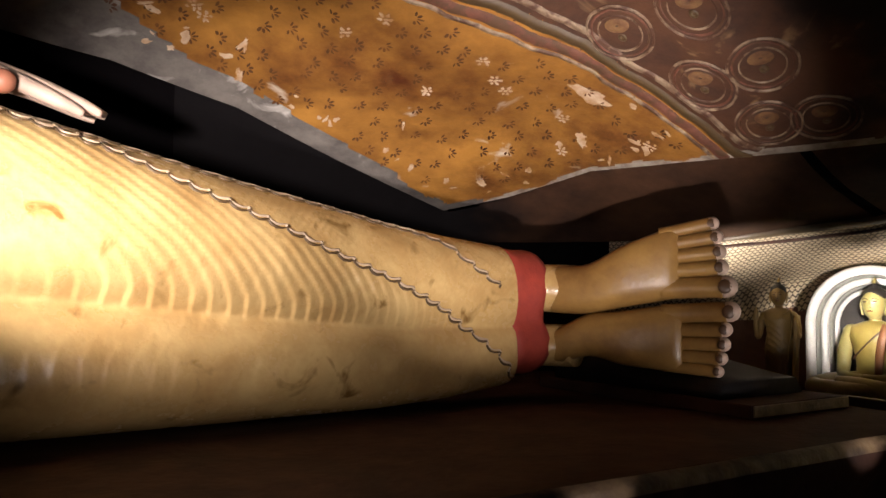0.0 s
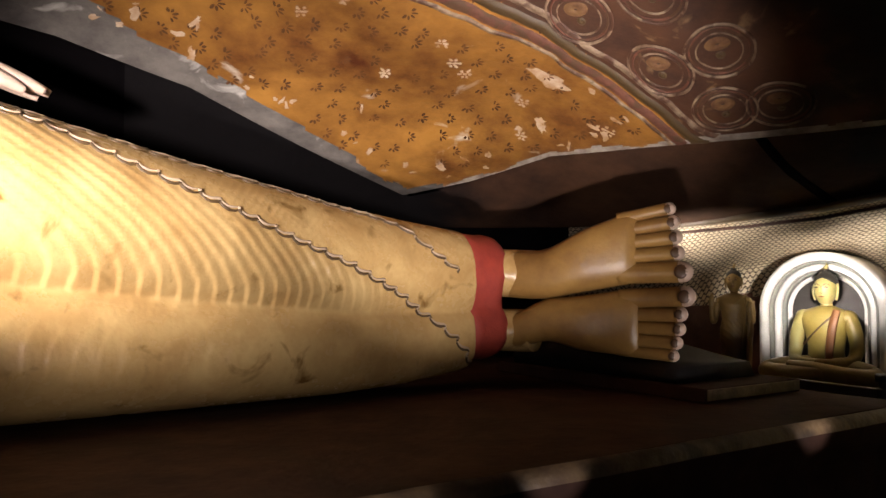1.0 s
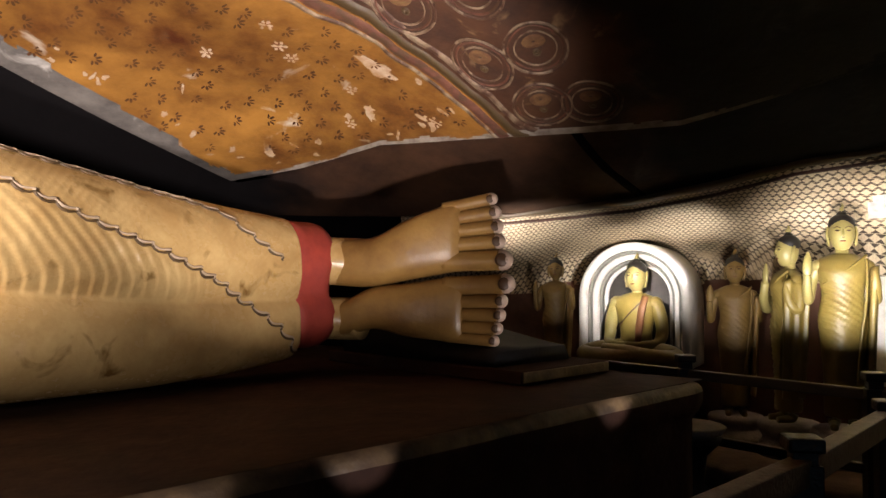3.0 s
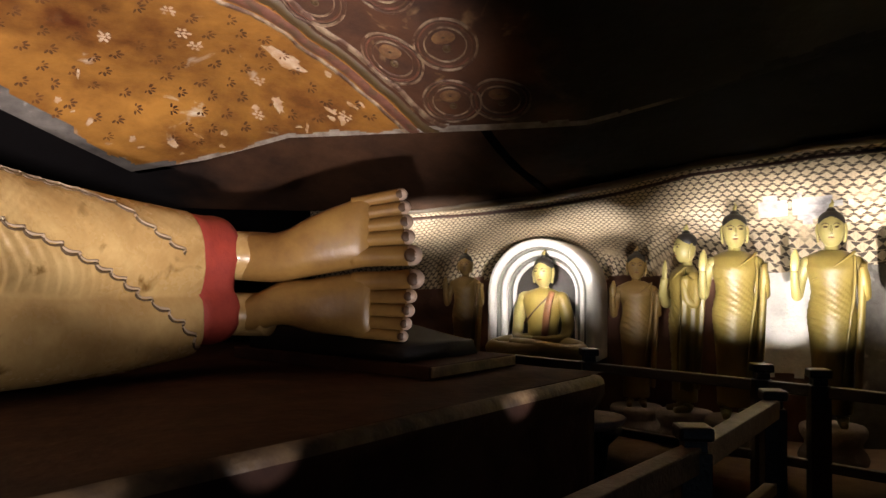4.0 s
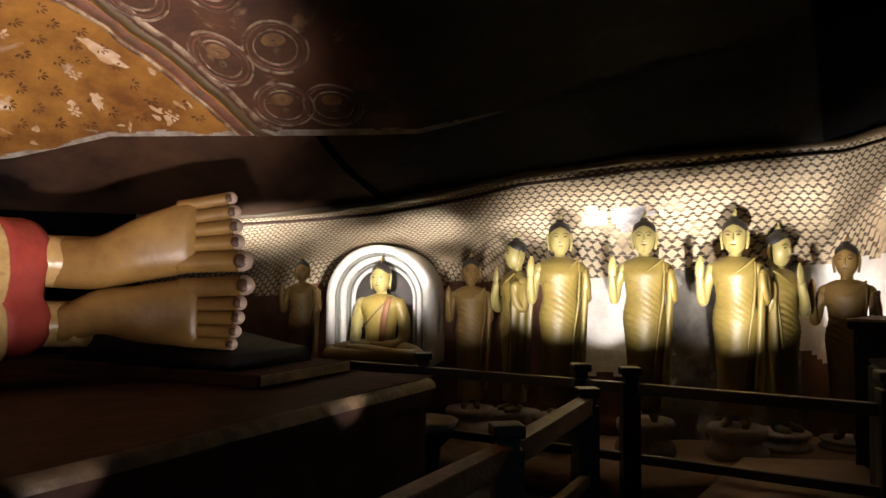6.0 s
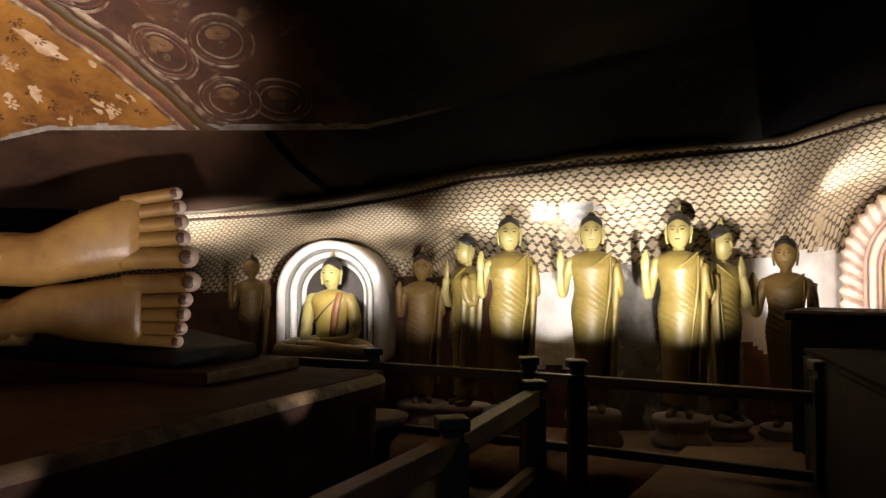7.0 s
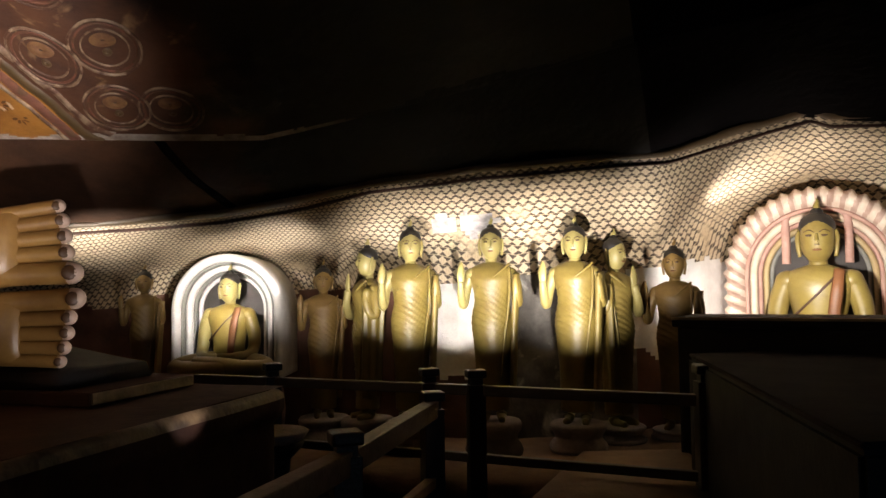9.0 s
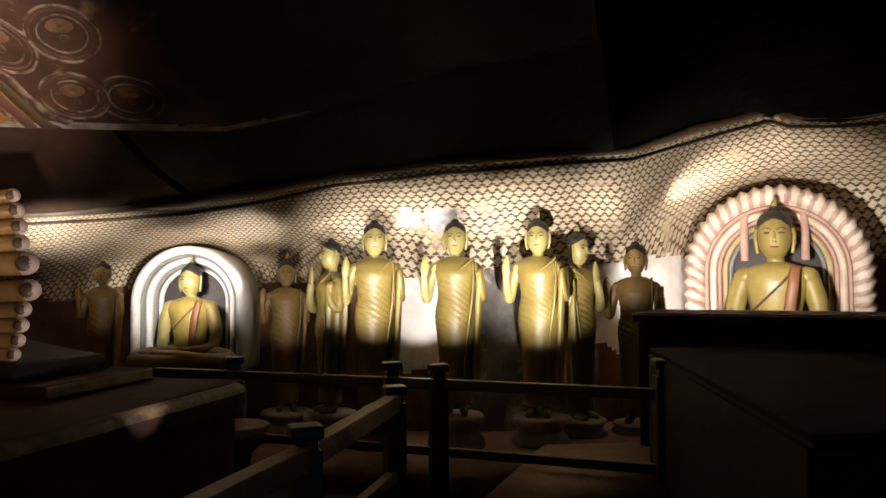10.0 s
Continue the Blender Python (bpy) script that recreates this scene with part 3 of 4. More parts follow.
def build_plinth():
    root = tagged(new("statue_plinth"), "long dark brown plastered plinth with worn rounded edge", "plinth")
    s0, s1, n1 = -6.5, 3.62, 5.5
    rows = []
    for o, z in PROF:
        path = [on_plinth(s, 0.14 + o + 0.012 * fbm(s, z, 0, 1.5), z) for s in np.linspace(s0, s1 - 0.14 + o * -1, 90)]
        path[-1] = on_plinth(s1 - 0.12 - o, 0.16 + o, z)
        path += [on_plinth(s1 - o + 0.012 * fbm(n, z, 5, 1.5), n, z) for n in np.linspace(0.28, n1, 50)]
        rows.append(path)
    bm = bmesh.new()
    loft(bm, rows[:5], caps=False, closed=False)
    part("face", bm, PLINTH, root, smooth=True)
    bm = bmesh.new()
    loft(bm, rows[4:], caps=False, closed=False)
    part("edge_moulding", bm, PLINTH_WORN, root, "worn tan edge moulding", True)
    bm = bmesh.new()
    top = bmesh.ops.create_grid(bm, x_segments=60, y_segments=34, size=0.5)
    for v in top["verts"]:
        s = s0 + (v.co.x + 0.5) * (s1 - s0)
        n = (v.co.y + 0.5) * (n1 - 0.14) + 0.14
        v.co = on_plinth(s, n, PL_Z + 0.006 * fbm(s, n, 0, 2))
    part("top", bm, PLINTH, root, smooth=True)


PLINTH_WORN = mat("worn_tan_plaster", (0.17, 0.115, 0.06), 0.55, colour2=(0.09, 0.055, 0.033), scale=8, bump=0.5, bump_scale=22, stain=(0.04, 0.027, 0.02), stain_scale=4, stain_cut=(0.52, 0.68))
build_plinth()


def slab():
    root = tagged(new("foot_slab"), "low dark stone slab and black cushion under the statue's feet", "slab")
    m = Matrix((((*U, 0)), ((*N_, 0)), (0, 0, 1, 0), (0, 0, 0, 1))).transposed()
    m.translation = (EDGE.x, EDGE.y, 0)
    bm = bmesh.new()
    box(bm, (3.0, 1.75, PL_Z + 0.045), (1.0, 1.94, 0.085), bevel=0.012, m=m)
    part("slab_top", bm, PLINTH, root)
    # Only the aisle-facing side is tan: flood light put into its colour.
    bm = bmesh.new()
    box(bm, (3.0, 0.777, PL_Z + 0.048), (0.96, 0.012, 0.066), bevel=0.004, m=m)
    part("lit_face", bm, SLAB_LIT, root, "tan stone face with lamplight put into its colour")
    bm = bmesh.new()
    rows = []
    for i in range(13):
        k = i / 12
        n = 1.02 + 1.55 * k
        h = 0.15 + 0.14 * math.sin(min(k * 1.3, 1) * math.pi / 2) ** 1.3
        row = [(2.54, n, 0.09), (2.53, n, 0.5 * h + 0.05), (2.57, n, 0.96 * h + 0.04), (2.64, n, h + 0.04), (3.3, n, h + 0.04), (3.36, n, 0.09)]
        rows.append([m @ Vector((a, b, PL_Z + c)) for a, b, c in row])
    loft(bm, rows)
    part("cushion", bm, BLACK, root, "black-painted foot cushion", smooth=True)


SLAB_LIT = mat("lit_stone_face", (0.32, 0.24, 0.14), 0.5, colour2=(0.14, 0.10, 0.06), scale=7, bump=0.3)
slab()


# ---- reclining statue: one mesh ----
BAND = Vector((0.57, 5.42, 0))


def leg_dims(q):
    """Middle height, half height and half depth of the robed legs, q metres from the ankle band."""
    qs = (-0.2, 0, 0.3, 0.7, 1.2, 2.2, 3.3, 4.4, 6.0)
    lo = interp(q, qs, (1.04, 1.02, 0.95, 0.90, 0.87, 0.86, 0.855, 0.85, 0.85))
    hi = interp(q, qs, (1.88, 1.895, 1.915, 1.96, 2.03, 2.22, 2.46, 2.60, 2.62))
    hd = interp(q, qs, (0.24, 0.26, 0.29, 0.34, 0.41, 0.54, 0.68, 0.78, 0.78))
    cz, hz = (lo + hi) / 2, (hi - lo) / 2
    return cz, hz, hd


def leg_front(zn):
    a = 1 - ((zn - 0.30) / 0.70) ** 2
    b = 1 - (abs(zn + 0.45) / 0.55) ** (2 if zn > -0.45 else 3.2)
    return max(math.sqrt(max(a, 0)), 0.97 * math.sqrt(max(b, 0)))


HEM_Q = (0.27, 0.41, 0.62, 0.88, 1.24, 1.62, 1.91, 2.18, 2.46, 2.81, 3.4, 4.4)
HEM_ZN = (-0.82, -0.5, -0.18, 0.1, 0.35, 0.50, 0.62, 0.72, 0.80, 0.91, 0.97, 1.0)
HEM2_Q = (0.40, 0.66, 0.8, 1.0, 1.35, 2.5, 3.6)
HEM2_ZN = (0.39, 0.68, 0.88, 0.94, 0.965, 0.975, 0.985)


def leg_point(q, th, lift=0.0):
    """th runs from the top (90 degrees) down the front to the bottom (-90) and up the back."""
    cz, hz, hd = leg_dims(q)
    zn, fr = math.sin(th), math.cos(th)
    p = BAND - U * q
    if fr >= 0:
        f = leg_front(zn * 0.999)
        # folds of the thin robe
        if zn > -0.13:
            hem = interp(q, HEM_Q, HEM_ZN)
            if zn > hem:
                ph = q * 1.0 + 0.55 * zn
                per, amp = 0.05, 0.0045
            else:
                ph = q - (0.10 + 0.22 * max(q - 0.3, 0)) * max(zn, 0) ** 1.4
                per, amp = 0.042 + 0.009 * q, 0.005 + 0.0025 * min(q, 3)
        else:
            ph = q + 0.16 * math.exp(-((zn + 0.15) / 0.2) ** 2) * 1.0
            per, amp = 0.105, 0.0032
        w = (ph / per + 0.25 * fbm(q, zn, 0, 2.0)) % 1.0
        saw = (w if w < 0.78 else (1 - w) / 0.22 * 0.78) / 0.78
        fade = min(1, max(0, fr * 3)) * min(1, max(q, 0) / 0.25 + 0.2)
        d = hd * f + (saw - 0.5) * amp * fade * (0.7 + 0.6 * fbm(q, zn, 7, 1.5)) + 0.010 * fbm(q, zn, 3, 2.5) + lift
        pos = p - N_ * d
    else:
        pos = p - N_ * (hd * fr * 0.9)
    z = cz + hz * zn + (lift if abs(zn) > 0.93 and zn > 0 else 0)
    return Vector((pos.x, pos.y, z))


def hem_line(bm, qs, zns, mi, rad, wig, step=0.012):
    n = int((qs[-1] - qs[0]) / step)
    pts = []
    for i in range(n + 1):
        q = qs[0] + (qs[-1] - qs[0]) * i / n
        zn = interp(q, qs, zns)
        w = (q / 0.10) % 1.0
        # a curling ruffle: a slow rise and a quick hook back
        s = math.sin(TAU * w) + 0.45 * math.sin(2 * TAU * w + 0.8)
        zn2 = min(max(zn + wig * s, -0.999), 0.9995)
        pts.append(leg_point(q + 0.026 * math.cos(TAU * w), math.asin(zn2), 0.004))
    tube(bm, pts, [rad * (0.75 + 0.5 * math.sin(i * 0.56) ** 2) for i in range(len(pts))], mi, 6)


TOE = Vector((1.80, 4.86, 0))
ANK = Vector((0.84, 5.36, 0))
FD = (TOE - ANK).normalized()
FM = Vector((FD.y, -FD.x, 0)) * 1.0          # instep side, towards the aisle


def foot(bm, z_heel, z_toe, up, w_toe, reach):
    """up=+1: big toe below (upper foot); -1: big toe above (lower foot)."""
    L = reach
    table = ((-0.10, 1.61, 0.15, 0.15), (0.0, 1.615, 0.165, 0.17), (0.18, 1.62, 0.172, 0.17), (0.38, 1.697, 0.205, 0.165), (0.55, 1.75, 0.225, 0.14), (0.68, 1.787, 0.235, 0.115), (0.73, 1.80, 0.235, 0.08)) if up > 0 else (
        (-0.10, 1.22, 0.12, 0.15), (0.0, 1.23, 0.13, 0.16), (0.18, 1.305, 0.145, 0.165), (0.38, 1.292, 0.180, 0.165), (0.55, 1.297, 0.205, 0.14), (0.68, 1.30, 0.222, 0.115), (0.73, 1.30, 0.222, 0.08))
    secs = [(k * L, wz, wd, z, 0.0) for k, z, wz, wd in table]
    zb = table[5][1]
    secs = smooth_pts(secs, 5)
    rings = []
    for a, wz, wd, z, mo in secs:
        c = ANK + FD * a + FM * mo
        ring = []
        for k in range(32):
            t = TAU * k / 32
            cs, sn = math.cos(t), math.sin(t)
            ex = lambda v: math.copysign(abs(v) ** 0.72, v)
            p = c + FM * (ex(cs) * wd)
            ring.append(Vector((p.x, p.y, z + ex(sn) * wz)))
        rings.append(ring)
    loft(bm, rings, 1)
    # toes, smallest to largest
    sizes = (0.047, 0.051, 0.054, 0.057, 0.078)
    tot = sum(sizes) * 2
    sc = 2 * w_toe / tot
    z = z_toe + up * w_toe
    for i, s in enumerate(sizes):
        r = s * sc
        z -= up * r
        tip = L * (0.945, 0.965, 0.98, 0.99, 1.02)[i]
        base = ANK + FD * (L * 0.62) + FM * 0.035
        b3 = Vector((base.x, base.y, zb + (z - z_toe) * 0.87))
        t0 = ANK + FD * tip + FM * 0.035
        t3 = Vector((t0.x, t0.y, z))
        mid = b3.lerp(t3, 0.72)
        pts = [(*b3, r * 1.0), (*b3.lerp(t3, 0.4), r * 0.98), (*mid, r * 0.99), (*b3.lerp(t3, 0.88), r * 1.02)]
        limb(bm, pts, 1, 14, 4)
        ball(bm, b3.lerp(t3, 0.92), (r * 1.03, r * 1.03, r * 0.99), 4, 14, 9)
        # nail on the instep side of the tip
        nd = (FM * 0.95 + FD * 0.3).normalized()
        nc = b3.lerp(t3, 0.88) + nd * r * 0.93
        rot = nd.to_track_quat("Z", "Y").to_matrix().to_4x4()
        ball(bm, nc, (r * 0.62, r * 0.66, r * 0.2), 2, 12, 6, rot)
        z -= up * r


def reclining_statue():
    bm = bmesh.new()
    nq, nf, nb = 820, 112, 10
    ths = [radians(90 - 180 * k / nf) for k in range(nf)] + [radians(-90 - 180 * k / nb) for k in range(nb)]
    rings = [[leg_point(0.26 + 5.3 * i / nq, th) for th in ths] for i in range(nq + 1)]
    loft(bm, rings, 0)
    for qs, zs, wig in ((HEM_Q[:11], HEM_ZN[:11], 0.014), (HEM2_Q, HEM2_ZN, 0.008)):
        hem_line(bm, qs, zs, 6, 0.0075, wig)
        # Dark tube just below each ruffle paints its undershadow.
        hem_line(bm, qs, [z - 0.026 for z in zs], 5, 0.0075, wig * 1.3)
    # red ankle band
    rings = []
    for k, g in ((-0.02, 0.90), (-0.01, 0.965), (0.04, 0.985), (0.12, 0.975), (0.2, 0.99), (0.27, 1.02), (0.29, 0.95)):
        cz, hz, hd = leg_dims(0)
        row = []
        for j in range(72):
            th = TAU * j / 72
            zn, fr = math.sin(th), math.cos(th)
            f = leg_front(zn * 0.999) if fr >= 0 else -fr * 0.9
            q = k + 0.025 * math.sin(zn * 5 + 1)
            p = BAND - U * q - N_ * (hd * (f if fr >= 0 else -f) * g * 1.03)
            row.append(Vector((p.x, p.y, cz + hz * zn * g * 1.01)))
        rings.append(row)
    loft(bm, rings, 3)
    # bare ankles
    b = BAND - U * 0.12
    for z0, z1, r in ((1.635, 1.62, 0.165), (1.235, 1.225, 0.145)):
        limb(bm, [(b.x, b.y, z0, r * 1.05), (*((b + ANK) / 2).xy, (z0 + z1) / 2, r), (*ANK.xy, z1, r * 1.02), (*(ANK + FD * 0.1).xy, z1, r)], 0, 24)
    foot(bm, 1.62, 1.825, 1, 0.262, 1.10)
    foot(bm, 1.225, 1.30, -1, 0.245, 1.12)
    # forearm and fingers that lie along the thigh
    a = BAND - U * 4.3 + N_ * 0.05
    h = BAND - U * 2.76 + N_ * 0.0
    d = h - a
    for o, z, ln in ((-0.06, 0.05, 0.97), (-0.02, 0.065, 1.0), (0.03, 0.06, 0.98), (0.07, 0.04, 0.92)):
        q0 = a + d * 0.55 - N_ * o * 1.2
        q1 = a + d * ln - N_ * o * 1.3
        limb(bm, [(q0.x, q0.y, 2.63 + z, 0.06), (*q0.lerp(q1, 0.5).xy, 2.55 + z, 0.046), (*q0.lerp(q1, 0.85).xy, 2.47 + z, 0.036), (q1.x, q1.y, 2.43 + z, 0.02)], 4, 10)
    m = a + d * 0.55
    ball(bm, (-2.12, 3.60, 2.575), (0.062, 0.06, 0.06), 7)
    limb(bm, [(a.x, a.y, 2.78, 0.16), (*((a + m) / 2).xy, 2.72, 0.14), (m.x, m.y, 2.65, 0.12)], 4, 16)
    return tagged(obj("reclining_statue", bm, [GOLD, FOOT, NAIL, RED, TOE_TIP, HEM, HEM_LIT, THUMB]), "huge reclining robed statue painted yellow gold with stacked feet", "statue")


reclining_statue()


# ---- standing and seated statues: one mesh each ----
def head(bm, z, s, x=0.0, flame=True, tall=1.0):
    """Chin at z; s: the height of chin to hairline; slots 1 face, 2 hair, 3 dark features."""
    ball(bm, (x, 0, z + 0.60 * s), (0.40 * s, 0.44 * s, 0.62 * s), 1, 24, 16)
    ball(bm, (x, 0.08 * s, z + 0.90 * s), (0.42 * s, 0.43 * s, 0.36 * s), 2, 24, 12)
    ball(bm, (x, 0.06 * s, z + 1.20 * s), (0.17 * s, 0.17 * s, 0.17 * s), 2, 16, 10)
    if flame:
        limb(bm, [(x, 0.06 * s, z + 1.28 * s, 0.10 * s), (x, 0.06 * s, z + 1.40 * s, 0.13 * s), (x + 0.01, 0.06 * s, z + 1.52 * s, 0.07 * s), (x, 0.06 * s, z + 1.64 * s * tall, 0.012 * s)], 1, 10, 4, 0.6)
    for sx in (-1, 1):
        limb(bm, [(x + sx * 0.41 * s, 0.02, z + 0.80 * s, 0.05 * s), (x + sx * 0.45 * s, 0.0, z + 0.55 * s, 0.055 * s), (x + sx * 0.40 * s, 0.0, z + 0.16 * s, 0.045 * s)], 1, 8, 4)
        ball(bm, (x + sx * 0.17 * s, -0.405 * s, z + 0.66 * s), (0.085 * s, 0.03 * s, 0.028 * s), 3, 10, 6)
        limb(bm, [(x + sx * 0.05 * s, -0.43 * s, z + 0.73 * s, 0.010 * s), (x + sx * 0.17 * s, -0.42 * s, z + 0.79 * s, 0.014 * s), (x + sx * 0.29 * s, -0.34 * s, z + 0.74 * s, 0.008 * s)], 3, 6, 4)
    limb(bm, [(x, -0.42 * s, z + 0.70 * s, 0.035 * s), (x, -0.48 * s, z + 0.52 * s, 0.055 * s), (x, -0.455 * s, z + 0.46 * s, 0.05 * s)], 1, 8, 4)
    ball(bm, (x, -0.44 * s, z + 0.44 * s), (0.06 * s, 0.03 * s, 0.02 * s), 3, 8, 5)
    ball(bm, (x, -0.405 * s, z + 0.31 * s), (0.11 * s, 0.035 * s, 0.030 * s), 4, 10, 6)
    limb(bm, [(x, 0.02, z - 0.26 * s, 0.27 * s), (x, 0.02, z + 0.02 * s, 0.21 * s), (x, 0.02, z + 0.25 * s, 0.22 * s)], 1, 18, 4)


def robe_ring(z, rx, ry, cx, cy, ph, amp, seg=40):
    row = []
    for k in range(seg):
        t = TAU * k / seg
        front = max(0, -math.sin(t))
        w = ((z + 0.10 * math.cos(t) - 0.05 * front + ph) / 0.052) % 1.0
        saw = abs(w - 0.72) * 1.4
        r = 1 + amp * (saw - 0.5) * (0.3 + front)
        row.append(Vector((cx + rx * r * math.cos(t), cy + ry * r * math.sin(t), z)))
    return row


def standing_statue(name, H, fig, face, label, mirror=1, arm="raised", pleats=0.03, flame=True):
    """H: from the soles to the top of the hair; it looks along -y."""
    bm = bmesh.new()
    k = H / 1.75
    secs = [(0.10, 0.140, 0.105, 0.0), (0.14, 0.152, 0.115, 0), (0.45, 0.155, 0.12, 0), (0.72, 0.175, 0.135, 0.0), (0.88, 0.190, 0.145, 0.0), (0.98, 0.180, 0.135, 0),
            (1.08, 0.160, 0.125, 0), (1.18, 0.168, 0.13, 0), (1.28, 0.192, 0.138, -0.012), (1.345, 0.204, 0.125, -0.005), (1.39, 0.190, 0.105, 0), (1.42, 0.145, 0.085, 0.01), (1.445, 0.085, 0.065, 0.02)]
    rings = []
    for z, rx, ry, cy in smooth_pts(secs, 11):
        rings.append(robe_ring(z * k, rx * k, ry * k, 0, cy * k, 0.0, pleats * min(1, max(0, (1.35 - z) * 4)), 44))
    loft(bm, rings, 0)
    for sx in (-1, 1):
        limb(bm, [(sx * 0.075 * k, 0.0, 0.14 * k, 0.05 * k), (sx * 0.075 * k, 0.0, 0.05 * k, 0.048 * k), (sx * 0.078 * k, -0.05 * k, 0.03 * k, 0.04 * k), (sx * 0.085 * k, -0.15 * k, 0.022 * k, 0.03 * k)], 1, 10, 4)
    s = mirror
    # arm with open palm raised to the shoulder
    if arm == "raised":
        limb(bm, [(-s * 0.180 * k, 0, 1.345 * k, 0.058 * k), (-s * 0.232 * k, 0.01, 1.22 * k, 0.050 * k), (-s * 0.252 * k, -0.02 * k, 1.09 * k, 0.045 * k), (-s * 0.262 * k, -0.06 * k, 1.06 * k, 0.042 * k),
                  (-s * 0.272 * k, -0.11 * k, 1.16 * k, 0.036 * k), (-s * 0.272 * k, -0.14 * k, 1.27 * k, 0.030 * k)], 1, 12, 5)
        limb(bm, [(-s * 0.272 * k, -0.14 * k, 1.26 * k, 0.028 * k), (-s * 0.272 * k, -0.145 * k, 1.32 * k, 0.038 * k), (-s * 0.268 * k, -0.145 * k, 1.39 * k, 0.032 * k), (-s * 0.264 * k, -0.14 * k, 1.45 * k, 0.010 * k)], 1, 10, 4, 0.5, (0, 1, 0))
    else:
        limb(bm, [(-s * 0.180 * k, 0, 1.345 * k, 0.058 * k), (-s * 0.25 * k, 0.0, 1.2 * k, 0.055 * k), (-s * 0.20 * k, -0.10 * k, 1.06 * k, 0.05 * k), (-s * 0.09 * k, -0.19 * k, 1.16 * k, 0.042 * k), (-s * 0.03 * k, -0.2 * k, 1.32 * k, 0.036 * k)], 1, 12, 5)
        limb(bm, [(-s * 0.03 * k, -0.2 * k, 1.31 * k, 0.034 * k), (-s * 0.02 * k, -0.205 * k, 1.40 * k, 0.045 * k), (-s * 0.015 * k, -0.2 * k, 1.50 * k, 0.012 * k)], 1, 10, 4, 0.5, (0, 1, 0))
    # the other arm holds the robe's edge, which falls to the shins
    limb(bm, [(s * 0.180 * k, 0, 1.345 * k, 0.060 * k), (s * 0.225 * k, 0.0, 1.22 * k, 0.054 * k), (s * 0.238 * k, -0.01, 1.08 * k, 0.050 * k), (s * 0.232 * k, -0.08 * k, 1.10 * k, 0.045 * k), (s * 0.225 * k, -0.12 * k, 1.22 * k, 0.036 * k), (s * 0.22 * k, -0.13 * k, 1.31 * k, 0.022 * k)], 0, 12, 5)
    rows = []
    for i in range(26):
        u = i / 25
        z = (1.33 - 1.10 * u) * k
        row = []
        for j in range(17):
            v = j / 16
            x = s * (0.252 - 0.03 * u - 0.010 * math.cos(v * TAU * 2.5)) * k - s * 0.02 * k * u
            y = (-0.145 + (0.24 - 0.04 * u) * v) * k
            row.append(Vector((x, y, z + 0.02 * k * math.sin(v * 9))))
        for j in range(17):
            v = 1 - j / 16
            row.append(Vector((s * (0.205 - 0.05 * u) * k, (-0.14 + (0.24 - 0.04 * u) * v) * k, z)))
        rows.append(row)
    loft(bm, rows, 0)
    # robe edge from the shoulder across the chest
    limb(bm, [(s * 0.17 * k, -0.075 * k, 1.43 * k, 0.012 * k), (s * 0.09 * k, -0.128 * k, 1.36 * k, 0.010 * k), (-s * 0.03 * k, -0.137 * k, 1.27 * k, 0.005 * k), (-s * 0.15 * k, -0.092 * k, 1.19 * k, 0.005 * k)], 0, 6, 5)
    limb(bm, [(s * 0.17 * k, -0.085 * k, 1.40 * k, 0.013 * k), (s * 0.165 * k, -0.118 * k, 1.1 * k, 0.012 * k), (s * 0.12 * k, -0.128 * k, 0.75 * k, 0.012 * k), (s * 0.08 * k, -0.125 * k, 0.35 * k, 0.010 * k)], 0, 6, 5)
    for sx in (-1, 1):
        ball(bm, (sx * 0.178 * k, 0, 1.338 * k), (0.064 * k, 0.07 * k, 0.06 * k), 1 if sx * s < 0 else 0, 14, 9)
    head(bm, 1.470 * k, 0.245 * k, 0.0, flame)
    return tagged(obj(name, bm, [fig, face, HAIR, LINE, SASH]), label, "statue")


def lotus(P, z0, z1, rad):
    root = tagged(new("lotus_pedestal"), "round grey lotus-petal pedestal under a standing statue", "pedestal", "statue pedestals")
    bm = bmesh.new()
    rings = []
    for f, r in ((0, 1.0), (0.15, 1.04), (0.3, 0.98), (0.45, 0.84), (0.55, 0.84), (0.75, 0.98), (0.9, 1.0), (1.0, 0.94)):
        rings.append([Vector((P.x + rad * r * (1 + 0.025 * abs(math.cos(7 * TAU * k / 84))) * math.cos(TAU * k / 84), P.y + rad * r * (1 + 0.025 * abs(math.cos(7 * TAU * k / 84))) * math.sin(TAU * k / 84), z0 + f * (z1 - z0))) for k in range(84)])
    loft(bm, rings)
    part("drum", bm, STONE, root, smooth=True)


def place(ob, x, y, z, turn=0.0):
    az = math.degrees(math.atan2(x, y))
    ob.matrix_world = pose(x, y, z, 0, 0, -az + turn)


